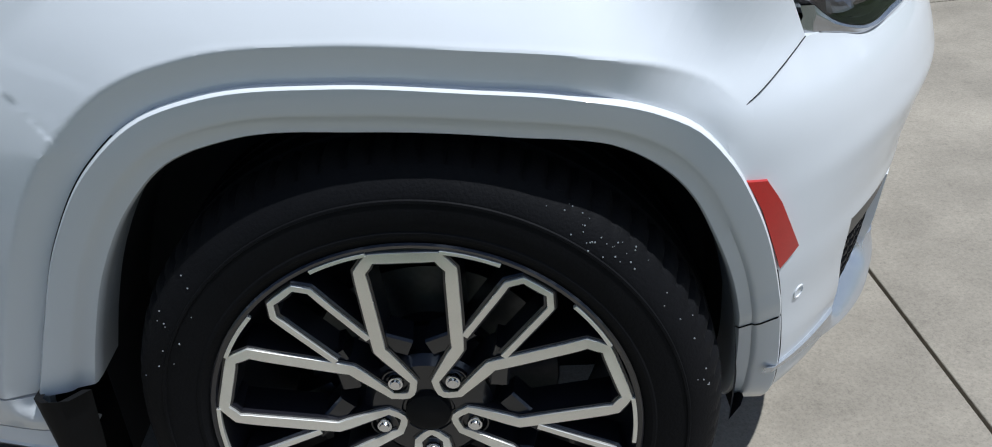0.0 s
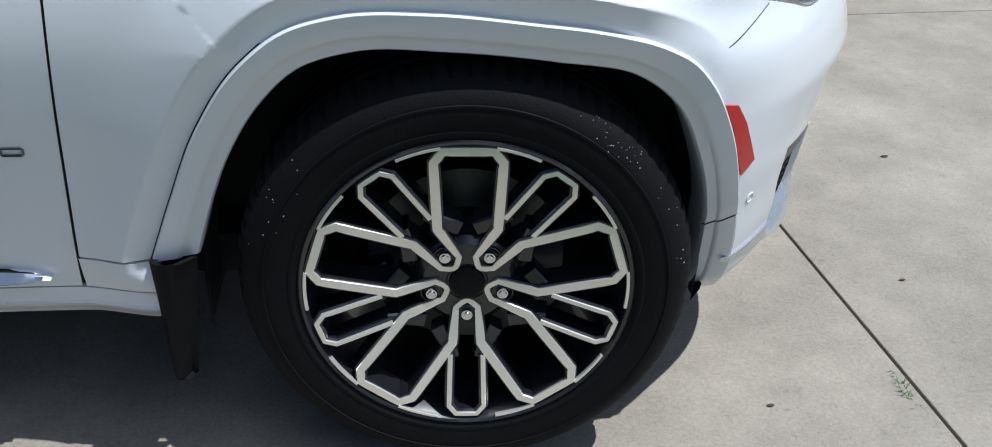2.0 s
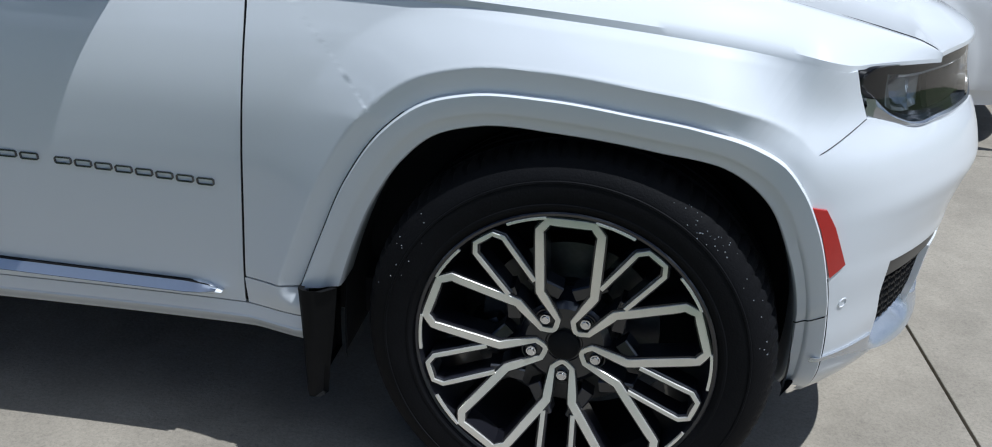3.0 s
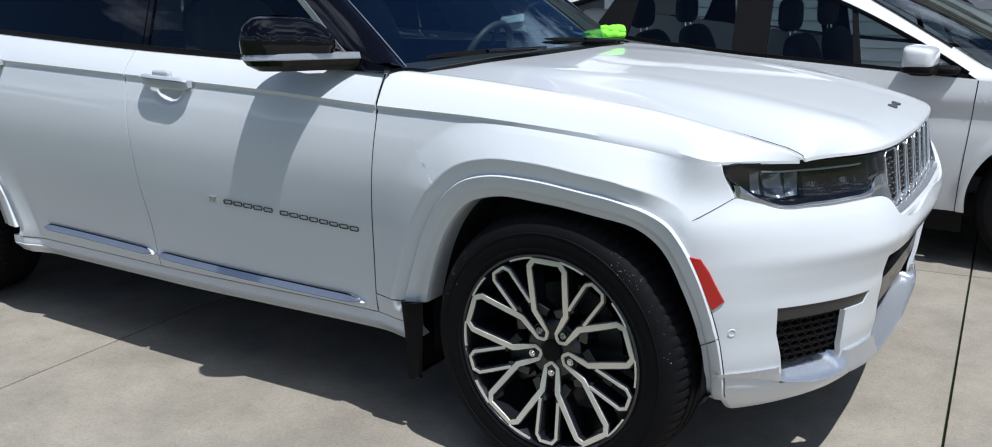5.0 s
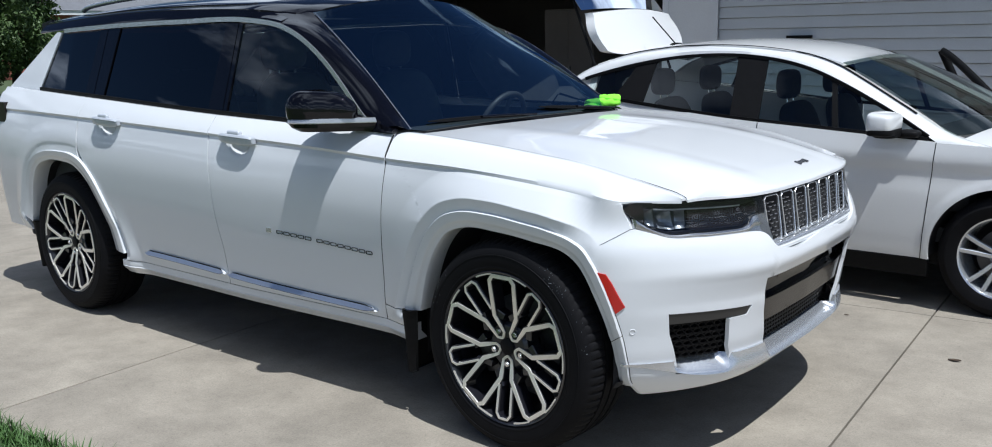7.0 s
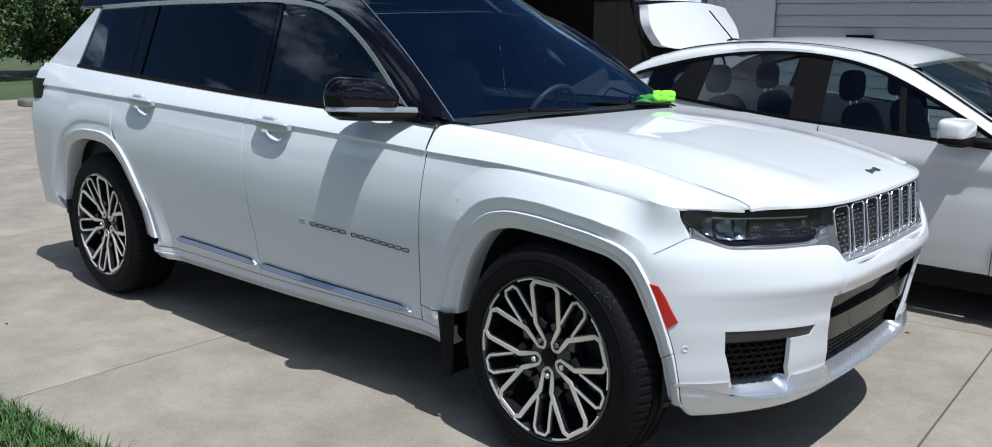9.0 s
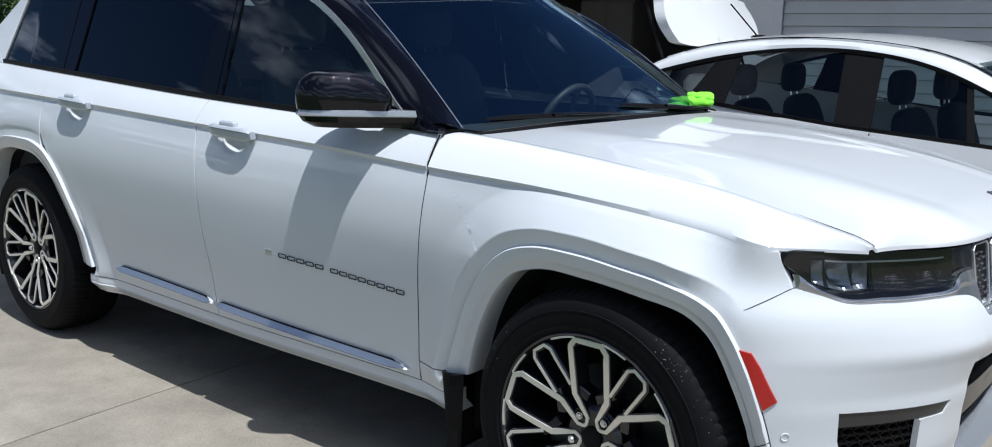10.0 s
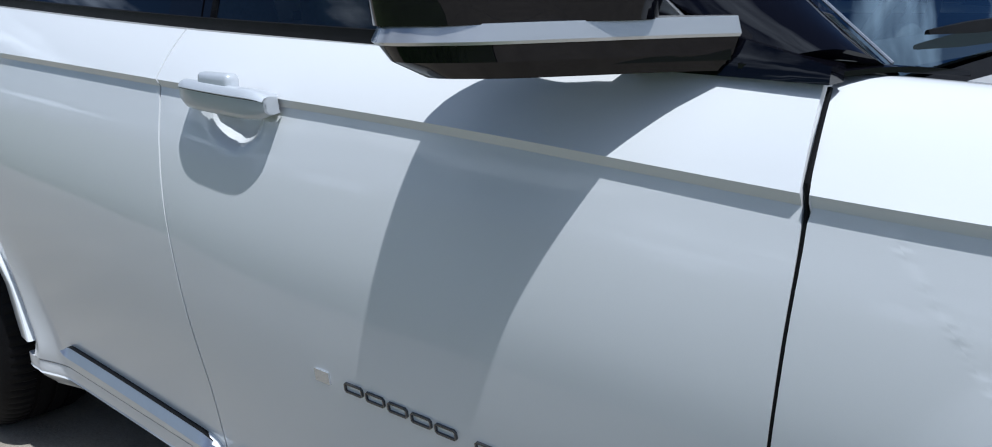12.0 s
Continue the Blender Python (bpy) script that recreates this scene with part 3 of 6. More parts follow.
both_sides("rear_bumper_side", patch(flank_sheet(TAIL + (xr - TAIL) * u, v), (0, 0.02, 0)), PAINT)
tail_w = float(width(np.array(TAIL), np.array(1.06))) + 0.006
for side in (-1, 1):
    rows = []
    for zr in np.linspace(1.02, 1.135, 6):
        row = []
        for a in np.linspace(-0.9, 1.1, 14):
            x = TAIL + 0.022 - 0.105 * a - 0.02 * max(0, a) ** 2
            row.append((x, side * (tail_w - 0.07 * max(0, a) ** 2.2 + 0.012 * math.cos(a)), zr))
        rows.append(row)
    part("tail_lamp", patch(np.array(rows), (0, -side * 0.03, 0)), SMOKED, suv, "dark smoked red tail lamp")

# ---- cabin glass and roof ----
A_LINE = [(-0.735, 1.117), (-0.80, 1.165), (-0.93, 1.268), (-1.06, 1.362), (-1.17, 1.428), (-1.28, 1.480), (-1.42, 1.523), (-1.60, 1.541)]
a_top = spline([p[0] for p in A_LINE[::-1]], [p[1] for p in A_LINE[::-1]])
roof_top = spline([-3.60, -3.43, -2.76, -2.2, -1.84, -1.60], [1.512, 1.519, 1.540, 1.547, 1.548, 1.541])


def win_top(x):
    return np.where(np.asarray(x) > -1.60, a_top(x), roof_top(x))


def pane(name, x0, x1, material, label, x0t=None, x1t=None, n=40):
    x0t, x1t = (x0 if x0t is None else x0t), (x1 if x1t is None else x1t)
    k, v = np.linspace(0, 1, n), np.linspace(0, 1, 14)
    P = np.zeros((14, n, 3))
    for j, t in enumerate(v):
        xa, xb = x0 + (x0t - x0) * t, x1 + (x1t - x1) * t
        x = xa + (xb - xa) * k
        lo, hi = belt(x) + 0.004, np.maximum(win_top(x), belt(x) + 0.008)
        z = lo + (hi - lo) * t
        P[j] = np.stack([x, -glass_w(x, z) + 0.006, z], -1)
    geo = patch(P, (0, 0.004, 0))
    for side in (1, -1):
        ob = part(name, geo if side > 0 else flip_y(geo), material, suv, label)
        ob.visible_shadow = False


pane("quarter_window", -3.49, -2.96, GLASS_DARK, "near-black privacy glass", -3.33, -2.90)
pane("rear_door_window", -2.78, -1.83, GLASS_DARK, "near-black privacy glass", -2.72, -1.79)
pane("front_door_window", -1.70, -0.745, GLASS_SIDE, "lightly tinted green glass", -1.68, -0.76)
# gloss black pillar covers
for xa, xb, ta, tb in ((-2.965, -2.875, -2.905, -2.835), (-2.868, -2.775, -2.828, -2.715), (-1.835, -1.722, -1.795, -1.705), (-1.716, -1.692, -1.699, -1.672)):
    k, v = np.linspace(0, 1, 5), np.linspace(0, 1, 12)
    P = np.zeros((12, 5, 3))
    for j, t in enumerate(v):
        x = xa + (ta - xa) * t + ((xb + (tb - xb) * t) - (xa + (ta - xa) * t)) * k
        lo, hi = belt(x), win_top(x)
        z = lo + (hi - lo) * t
        P[j] = np.stack([x, -glass_w(x, z) - 0.001, z], -1)
    both_sides("pillar_cover", patch(P, (0, 0.012, 0)), BLACK_GLOSS)
# black waist seal
x = np.linspace(-3.475, -0.70, 60)
both_sides("waist_seal", sweep(np.stack([x, -(glass_w(x, belt(x)) + 0.001), belt(x) + 0.004], -1), [(-0.006, -0.009), (0.006, -0.009), (0.006, 0.011), (-0.006, 0.011)]), BLACK_PLASTIC)
# bright frame round the windows
up_line = smooth_line([(-0.735, 1.12)] + A_LINE[1:-1] + [(-1.60, 1.545), (-2.2, 1.552), (-2.76, 1.545), (-3.30, 1.528)], 90)
path = np.stack([up_line[:, 0], -(glass_w(up_line[:, 0], up_line[:, 1]) + 0.003), up_line[:, 1] + 0.008], -1)
for a, b in ((0, 44), (44, 68), (68, 90)):
    both_sides("window_trim", sweep(path[a:b + (b < 90)], [(-0.004, -0.011), (0.006, -0.009), (0.008, 0.0), (0.006, 0.009), (-0.004, 0.011)]), SATIN, "satin silver window frame strip")

# windscreen
def screen(y, t, lift=0.0):
    base = np.stack([-0.548 - 0.019 * y ** 2, 0.783 * y, 1.120 - 0.016 * y ** 2], -1)
    top = np.stack([-1.235 - 0.10 * y ** 2, 0.595 * y, 1.655 - 0.072 * y ** 2], -1)
    p = base + (top - base) * t[..., None]
    p[..., 2] += 0.022 * np.sin(np.pi * t) + lift
    return p


u, t = np.meshgrid(np.linspace(-1, 1, 36), np.linspace(0, 1, 24))
ws = part("windscreen", patch(screen(u, t), (-0.003, 0, -0.004)), GLASS_WS, suv, "laminated windscreen with the sky's blue put into its gloss")
ws.visible_shadow = False
# pillars beside it
n = 30
tt = np.linspace(0, 1, n)
left = screen(np.full(n, -1.0), tt)
outer = smooth_line([(-0.66, 1.112)] + A_LINE[1:] + [(-1.72, 1.548)], n)
outer = np.stack([outer[:, 0] + 0.012, -(glass_w(outer[:, 0], outer[:, 1]) + 0.004), outer[:, 1] + 0.012], -1)
P = []
for s in np.linspace(0, 1, 9):
    q = outer + (left - outer) * s
    q = q + np.array((0.012, -0.012, 0.016)) * math.sin(math.pi * s)
    P.append(q)
both_sides("windscreen_pillar", patch(np.array(P), (0, 0.01, -0.01)), BLACK_GLOSS, "gloss black windscreen pillar")
# roof
edge_z = spline([-4.02, -3.75, -3.3, -2.7, -2.0, -1.55, -1.28], [1.535, 1.575, 1.606, 1.630, 1.628, 1.610, 1.580])
xs = np.linspace(0, 1, 50)
ys = np.linspace(-1, 1, 41)
P = np.zeros((50, 41, 3))
for i, s in enumerate(xs):
    for j, y in enumerate(ys):
        x = (-1.236 - 0.10 * y * y) * (1 - s) + (-3.70 + 0.10 * y * y) * s
        half = 0.598 + (0.708 - 0.598) * min(1, s / 0.13) ** 0.6
        e = float(edge_z(x))
        P[i, j] = (x, y * half, e + 0.072 * (1 - abs(y) ** 2.6) - 0.012 * max(0, abs(y) - 0.93) / 0.07)
part("roof", patch(P, (0, 0, -0.02)), BLACK_GLOSS, suv, "gloss black roof")
rows = []
for x in np.linspace(-3.60, -1.40, 50):
    e = float(edge_z(x))
    zt = float(win_top(np.array(max(x, -3.55)))) + 0.016 - max(0, -3.55 - x) * 0.08
    half = 0.708 if x < -1.62 else 0.598 + 0.11 * min(1, (-1.30 - x) / 0.36) ** 0.6
    w0 = float(glass_w(np.array(max(x, -3.6)), np.array(zt))) + 0.002
    rows.append([(x, -w0, zt), (x, -w0 + 0.004, zt + 0.012), (x, -half - 0.004, e - 0.022), (x, -half + 0.004, e - 0.010)])
both_sides("roof_side_rail", patch(np.array(rows), (0, 0.02, 0)), BLACK_GLOSS)
for y in (-0.60, 0.60):
    xs = np.linspace(-3.35, -1.75, 40)
    zz = edge_z(xs) + 0.047 + 0.028 * np.sin(np.pi * np.clip((xs + 3.35) / 1.6, 0, 1)) ** 0.3
    part("roof_rail", sweep(np.stack([xs, np.full(40, y), zz], -1), round_profile(0.016, 0.013, 10)), SATIN, suv, "satin silver roof rail", angle=60)
P = []
for s in np.linspace(0, 1, 6):
    P.append([(-3.62 - 0.13 * s, y, 1.600 - 0.02 * s - 0.03 * abs(y) ** 2 + 0.02) for y in np.linspace(-0.66, 0.66, 20)])
part("roof_spoiler", patch(np.array(P), (0, 0, -0.04)), BLACK_GLOSS, suv)

# ---- bonnet ----
gap_y = lambda x: crest_y(x) - 0.0320
lip_x = lambda y: skin_x(y, 0.93) + 0.010
mid_z = spline([-0.7, -0.5, -0.3, 0.0, 0.35, 0.6, 0.72, 0.85], [1.116, 1.106, 1.101, 1.086, 1.045, 0.998, 0.970, 0.938])
gap_z = lambda x: nose_z(x) - 0.0025
bulge = spline([0, 0.40, 0.60, 0.70, 0.80, 0.92, 1.0], [1.0, 0.99, 0.94, 0.62, 0.30, 0.08, 0.0])


def bonnet(yh, t):
    """yh: -1 to 1 across; t: 0 at the windscreen to 1 at the lip."""
    yf = yh * 0.716
    x0 = -0.497 - 0.015 * np.abs(yh) ** 2
    x1 = lip_x(yf)
    x = x0 + (x1 - x0) * t
    y = yh * gap_y(np.clip(x, -0.62, 0.61))
    k = bulge(np.abs(yh))
    zg = gap_z(np.clip(x, -0.62, 0.61))
    z = zg + (mid_z(x) - zg) * k
    d = np.clip((x1 - x) / (0.12 - 0.07 * np.abs(yh) ** 4), 0, 1)
    drop = 1 - np.sqrt(np.clip(1 - (1 - d) ** 2, 0, 1))
    drop = drop * (1 - np.abs(yh) ** 12)
    z = z - (z - 0.934 - 0.011 * yh ** 2) * drop * 0.97
    return np.stack([x, y, z], -1)


u, t = np.meshgrid(np.linspace(-1, 1, 97), 1 - (1 - np.linspace(0, 1, 70)) ** 1.7)
part("bonnet", patch(bonnet(u, t), (0, 0, -0.009)), PAINT, suv, angle=40)
# dark bead standing in for shade in the shut line over the headlamp, bright edge of the windscreen glass
xs = np.r_[np.linspace(0.42, 0.53, 14), np.linspace(0.54, 0.5955, 14)]
part("shut_line", sweep(np.stack([xs, -(crest_y(xs) - 0.0318), nose_z(xs) - 0.0006], -1), round_profile(0.0009, 0.0009, 6), up=(0, 1, 0), wide=np.interp(xs, [0.42, 0.50], [0.2, 1.0]), tall=np.interp(xs, [0.42, 0.50], [0.2, 1.0])), BLACK_PLASTIC, suv)
part("glass_edge", sweep(screen(np.full(30, -1.0), np.linspace(0.01, 0.98, 30), 0.006), round_profile(0.0018, 0.0018, 6)), SATIN, suv)
u, v = np.meshgrid(np.linspace(0, 1, 6), np.linspace(0, 1, 6))
c00, c01, c10, c11 = (np.array(c) for c in ((-0.690, -0.862, 1.116), (-0.600, -0.790, 1.112), (-0.618, -0.846, 1.106), (-0.515, -0.752, 1.107)))
q = (c00 * (1 - u[..., None]) + c01 * u[..., None]) * (1 - v[..., None]) + (c10 * (1 - u[..., None]) + c11 * u[..., None]) * v[..., None]
q[..., 2] += 0.006 * np.sin(np.pi * u) + 0.002
both_sides("pillar_foot", patch(q, (0, 0, -0.005)), BLACK_GLOSS)
# cowl and wipers
rows = []
for y in np.linspace(-1, 1, 30):
    b = screen(np.array([y]), np.array([0.0]))[0]
    f = bonnet(np.array([y]), np.array([0.0]))[0]
    rows.append([(b[0] - 0.03, b[1], b[2] - 0.03), (b[0] + 0.01, b[1], b[2] - 0.004), (f[0] + 0.01, f[1], f[2] - 0.025)])
part("cowl_panel", patch(np.array(rows), (0, 0, -0.03)), BLACK_PLASTIC, suv)
for y0, y1, t1 in ((-0.02, -0.86, 0.030), (0.90, 0.12, 0.035)):
    q = screen(np.linspace(y0, y1, 24), np.linspace(-0.01, t1, 24), 0.012)
    thin = np.interp(np.linspace(0, 1, 24), [0, 0.06, 0.3, 0.85, 1], [0.35, 0.8, 1.0, 0.8, 0.3])
    blade = part("wiper", sweep(q, [(-0.010, -0.008), (0.010, -0.009), (0.007, 0.004), (0.0, 0.008), (-0.005, 0.007)], wide=thin, tall=thin), BLACK_PLASTIC, suv, "black wiper blade and arm")
    arm = q[[0, 6, 13]] + np.array((0.03, 0, 0.004))
    part("arm", sweep(smooth_line(arm, 10), round_profile(0.008, 0.005, 10)), BLACK_GLOSS, blade, angle=60)

# ---- front: bumper skin as stacked plan curves ----
seam_x = np.array([0.4665, 0.435, 0.40, 0.3665])
seam_z = np.array([0.850, 0.829, 0.807, 0.787])
seam_y = skin_y(seam_x, seam_z)
top_z = spline([0, 0.395, 0.412, 0.435, 0.465, 0.50, 0.56, 0.70, 0.79, 0.82, *seam_y], [0.748, 0.752, 0.758, 0.792, 0.809, 0.814, 0.815, 0.816, 0.824, 0.838, *(seam_z - 0.0015)])
bot_z = spline([0, 0.5, 0.75, 0.95], [0.290, 0.285, 0.270, 0.262])
nu, nv = 150, 120
P = np.zeros((nv, nu, 3))
un = np.linspace(0, 1, nu)
yn = 0.935 * np.sin(un * np.pi / 2) ** (2 / N_FRONT)
vn = np.linspace(0, 1, nv)
for j in range(nv):
    y = yn
    for _ in range(12):
        z = bot_z(y) + (top_z(y) - bot_z(y)) * vn[j]
        tb = np.arccos(np.clip((flare_x(z) - 0.36) / sk_a(z), 0, 1) ** (N_FRONT / 2))
        y = 0.5 * y + 0.5 * sk_b(z) * np.sin(un * tb) ** (2 / N_FRONT)
    P[j] = np.stack([skin_x(-y, z), -y, z], -1)
full = np.concatenate([P[:, ::-1], P[:, 1:] * np.array((1, -1, 1))], 1)
full[..., 0] = skin_x(full[..., 1], full[..., 2])


def prism_x(poly, x0, x1):
    """A prism along x over a (y, z) outline."""
    k = len(poly)
    v = [np.array((x0, a, b)) for a, b in poly] + [np.array((x1, a, b)) for a, b in poly]
    return v, [tuple(range(k)), tuple(range(2 * k - 1, k - 1, -1))] + [(i, i + k, (i + 1) % k + k, (i + 1) % k) for i in range(k)]


def inside_poly(y, z, poly):
    hit = False
    for (a, b), (c, d) in zip(poly, poly[1:] + poly[:1]):
        if (b > z) != (d > z) and y < (c - a) * (z - b) / (d - b) + a:
            hit = not hit
    return hit


def nearest_on(y, z, poly):
    best, at = 9e9, None
    for (a, b), (c, d) in zip(poly, poly[1:] + poly[:1]):
        t = min(1, max(0, ((y - a) * (c - a) + (z - b) * (d - b)) / ((c - a) ** 2 + (d - b) ** 2)))
        p = (a + t * (c - a), b + t * (d - b))
        e = (p[0] - y) ** 2 + (p[1] - z) ** 2
        if e < best:
            best, at = e, p
    return at


def carved(P, polys, depth):
    """The skin with openings: cells inside an outline go, the rim is drawn onto the outline, edges are folded back."""
    n, m = P.shape[:2]
    v = [np.array(p) for p in P.reshape(-1, 3)]
    keep, rim = [], {}
    for i in range(n - 1):
        for j in range(m - 1):
            a = i * m + j
            q = (a, a + 1, a + m + 1, a + m)
            c = sum(v[k] for k in q) / 4
            hole = next((p for p in polys if inside_poly(c[1], c[2], p)), None)
            if hole is None:
                keep.append(q)
            else:
                for k in q:
                    rim[k] = hole
    used = {k for q in keep for k in q}
    for k, p in rim.items():
        if k in used:
            y, z = nearest_on(v[k][1], v[k][2], p)
            v[k] = np.array((float(skin_x(y, z)), y, z))
    bm = bmesh.new()
    bv = {k: bm.verts.new(v[k]) for k in sorted(used)}
    for q in keep:
        bm.faces.new([bv[k] for k in q])
    edges = [e for e in bm.edges if e.is_boundary]
    r = bmesh.ops.extrude_edge_only(bm, edges=edges)
    for g in r["geom"]:
        if isinstance(g, bmesh.types.BMVert):
            if abs(g.co.y) > 0.84:
                g.co.y *= 0.95
            else:
                g.co.x -= depth
    bmesh.ops.recalc_face_normals(bm, faces=bm.faces[:])
    return bm


# dark bead drawn for the shade between fender and bumper
ys_ = skin_y(seam_x, seam_z) + 0.0008
part("shut_line", sweep(smooth_line(np.stack([seam_x, -ys_, seam_z + 0.0005], -1), 24), round_profile(0.0007, 0.0007, 6)), BLACK_PLASTIC, suv)
FOG = [(0.788, 0.577), (0.79, 0.570), (0.50, 0.564), (0.515, 0.532), (0.587, 0.530), (0.574, 0.43), (0.560, 0.402), (0.560, 0.352), (0.736, 0.352), (0.738, 0.39), (0.775, 0.500)]
LOWER = [(-0.452, 0.650), (-0.30, 0.655), (0.30, 0.655), (0.452, 0.650), (0.425, 0.53), (0.362, 0.352), (0.20, 0.350), (-0.20, 0.350), (-0.362, 0.352), (-0.425, 0.53)]
bumper = part("front_bumper", carved(full, [FOG, [(-a, b) for a, b in FOG], LOWER], 0.014), PAINT, suv, angle=30)


def on_skin(y, z, lift):
    return np.stack([skin_x(y, z) + lift, y, z], -1)


def skin_strip(ya, yb, lo, hi, lift, n=30, m=8, inward=(-0.015, 0, 0)):
    u, v = np.meshgrid(np.linspace(ya, yb, n), np.linspace(0, 1, m))
    z = lo(u) + (hi(u) - lo(u)) * v
    return patch(on_skin(u, z, lift), inward)


const = lambda c: (lambda y: np.full(np.shape(y), c))
# satin band along the chin: a ramp that leans forwards and runs back into pocket and grille
u, v = np.meshgrid(np.linspace(-0.875, 0.875, 190), np.linspace(0, 1, 10))
au = np.abs(u)
top = 0.374 + 0.028 * smoothstep((au - 0.352) / 0.03)
low = 0.340 + 0.054 * smoothstep((au - 0.60) / 0.28) ** 1.3
z = low + (top - low) * v
q = on_skin(u, z, 0.0035)
q[..., 1] += np.sign(u) * 0.0035
q[..., 0] += (0.004 + 0.012 * (1 - v)) * smoothstep((0.80 - au) / 0.2)
scoop = smoothstep((au - 0.535) / 0.05) * smoothstep((0.752 - au) / 0.04) + smoothstep((0.36 - au) / 0.03)
q[..., 0] -= 0.060 * scoop * v ** 1.3
part("chin_trim", patch(q, (-0.012, 0, 0)), SATIN, suv, "satin silver lower bumper trim")
for s in (-1, 1):
    # fog pocket: backing, honeycomb, smoked bar, silver foot
    back = prism_x([(s * a, b) for a, b in FOG], 0.50, 0.52)
    back = ([np.array((skin_x(p[1], p[2]) - 0.045 - (0.012 if p[0] < 0.51 else 0), p[1], p[2])) for p in back[0]], back[1])
    part("fog_pocket", back, LINER, suv)
    hexes = []
    for r in range(7):
        for c in range(9):
            y, z = 0.575 + c * 0.026 + (r % 2) * 0.013, 0.418 + r * 0.020
            if y > 0.775 - (0.52 - z) * 0.38 or y < 0.588 - (0.52 - z) * 0.1:
                continue
            ring = [(y + 0.0125 * math.cos(a), z + 0.0105 * math.sin(a)) for a in np.linspace(0, 2 * math.pi, 7)[:-1]]
            hexes.append(sweep([(float(skin_x(s * a, b)) - 0.022, s * a, b) for a, b in ring], [(-0.0045, -0.006), (0.0045, -0.006), (0.0030, 0.006), (-0.0030, 0.006)], up=(1, 0, 0), closed=True))
    tagged(part("fog_mesh", merge(*hexes), MESH_BLACK, suv, "black honeycomb insert"), kind="stuff")
    part("fog_lamp", skin_strip(s * 0.790, s * 0.506, const(0.533), lambda y: 0.572 - 0.006 * (0.79 - np.abs(y)) / 0.28, -0.004, 24, 6, (-0.03, 0, 0)), FOG_BAR, suv, "dark smoked fog lamp bar")
    if s > 0:
        continue
    # side reflector
    rows = []
    for z in np.linspace(0.580, 0.714, 14):
        k = (z - 0.580) / 0.134
        xa = float(flare_x(z)) + 0.004
        row = []
        for t in np.linspace(0, 1, 7):
            x = xa + 0.025 * t
            zz = z + 0.022 * t * (1 - k) - 0.004 * t * k
            row.append((x, s * (float(skin_y(x, zz)) + 0.005), zz))
        rows.append(row)
    part("side_reflector", patch(np.array(rows), (0, -s * 0.012, 0)), LAMP_RED, suv, "red side reflector lens")
    # parking sensor
    c = Vector((0.484, s * float(skin_y(0.484, 0.516)), 0.516))
    dx = 0.01
    t1 = Vector((dx, s * float(skin_y(0.484 + dx, 0.516) - skin_y(0.484, 0.516)), 0))
    t2 = Vector((0, s * float(skin_y(0.484, 0.526) - skin_y(0.484, 0.516)), 0.01))
    nrm = t1.cross(t2).normalized()
    nrm = nrm if nrm.y * s > 0 else -nrm
    rot = Matrix.Translation(c) @ (-nrm).to_track_quat("Y", "Z").to_matrix().to_4x4()
    ring = moved(lathe_y([(0.0, 0.0), (0.0060, 0.0), (0.0066, 0.0012), (0.0074, 0.0012), (0.0080, -0.0014), (0.0102, -0.0014), (0.0112, 0.001)], 24), rot)
    part("parking_sensor", ring, PAINT, suv)
# lower grille
u, v = np.meshgrid(np.linspace(-0.45, 0.45, 30), np.linspace(0.36, 0.66, 6))
part("grille_backing", patch(on_skin(u, v, -0.085), (-0.01, 0, 0)), LINER, suv)
hexes = []
for r in range(15):
    for c in range(-17, 18):
        y, z = c * 0.025 + (r % 2) * 0.0125, 0.388 + r * 0.0185
        if abs(y) > 0.36 + (z - 0.388) * 0.33 or z > 0.478:
            continue
        ring = [(y + 0.0120 * math.cos(a), z + 0.0098 * math.sin(a)) for a in np.linspace(0, 2 * math.pi, 7)[:-1]]
        hexes.append(sweep([(float(skin_x(a, b)) - 0.055, a, b) for a, b in ring], [(-0.0028, -0.006), (0.0028, -0.006), (0.0028, 0.006), (-0.0028, 0.006)], up=(1, 0, 0), closed=True))
tagged(part("lower_grille_mesh", merge(*hexes), MESH_BLACK, suv, "black honeycomb lower grille"), kind="stuff")
part("upper_grille_panel", skin_strip(-0.445, 0.445, const(0.562), const(0.652), -0.040, 40, 6, (-0.02, 0, 0)), BLACK_GLOSS, suv, "gloss black upper insert")
part("lower_grille_bar", merge(skin_strip(-0.432, 0.432, const(0.478), const(0.560), -0.018, 40, 8, (-0.04, 0, 0))), SMOKED, suv, "dark glossy crash bar")


# headlamps
lamp_hi = spline([0.42, 0.55, 0.75, 0.82, 0.852, 0.863, 0.868], [0.922, 0.926, 0.932, 0.934, 0.932, 0.925, 0.914])
lamp_lo = spline([0.42, 0.468, 0.488, 0.515, 0.54, 0.60, 0.70, 0.79, 0.825, 0.85, 0.863, 0.868], [0.864, 0.864, 0.860, 0.838, 0.832, 0.830, 0.830, 0.836, 0.858, 0.888, 0.903, 0.912])
BEZEL = mat("lamp_bezel", (0.004, 0.004, 0.005), 0.35, spec=0.25)
LAMP_STRIP = mat("lamp_strip", (0.42, 0.43, 0.45), 0.2, metal=0.85)
FROST = mat("frosted_strip", (0.62, 0.64, 0.66), 0.25, coat=0.6)
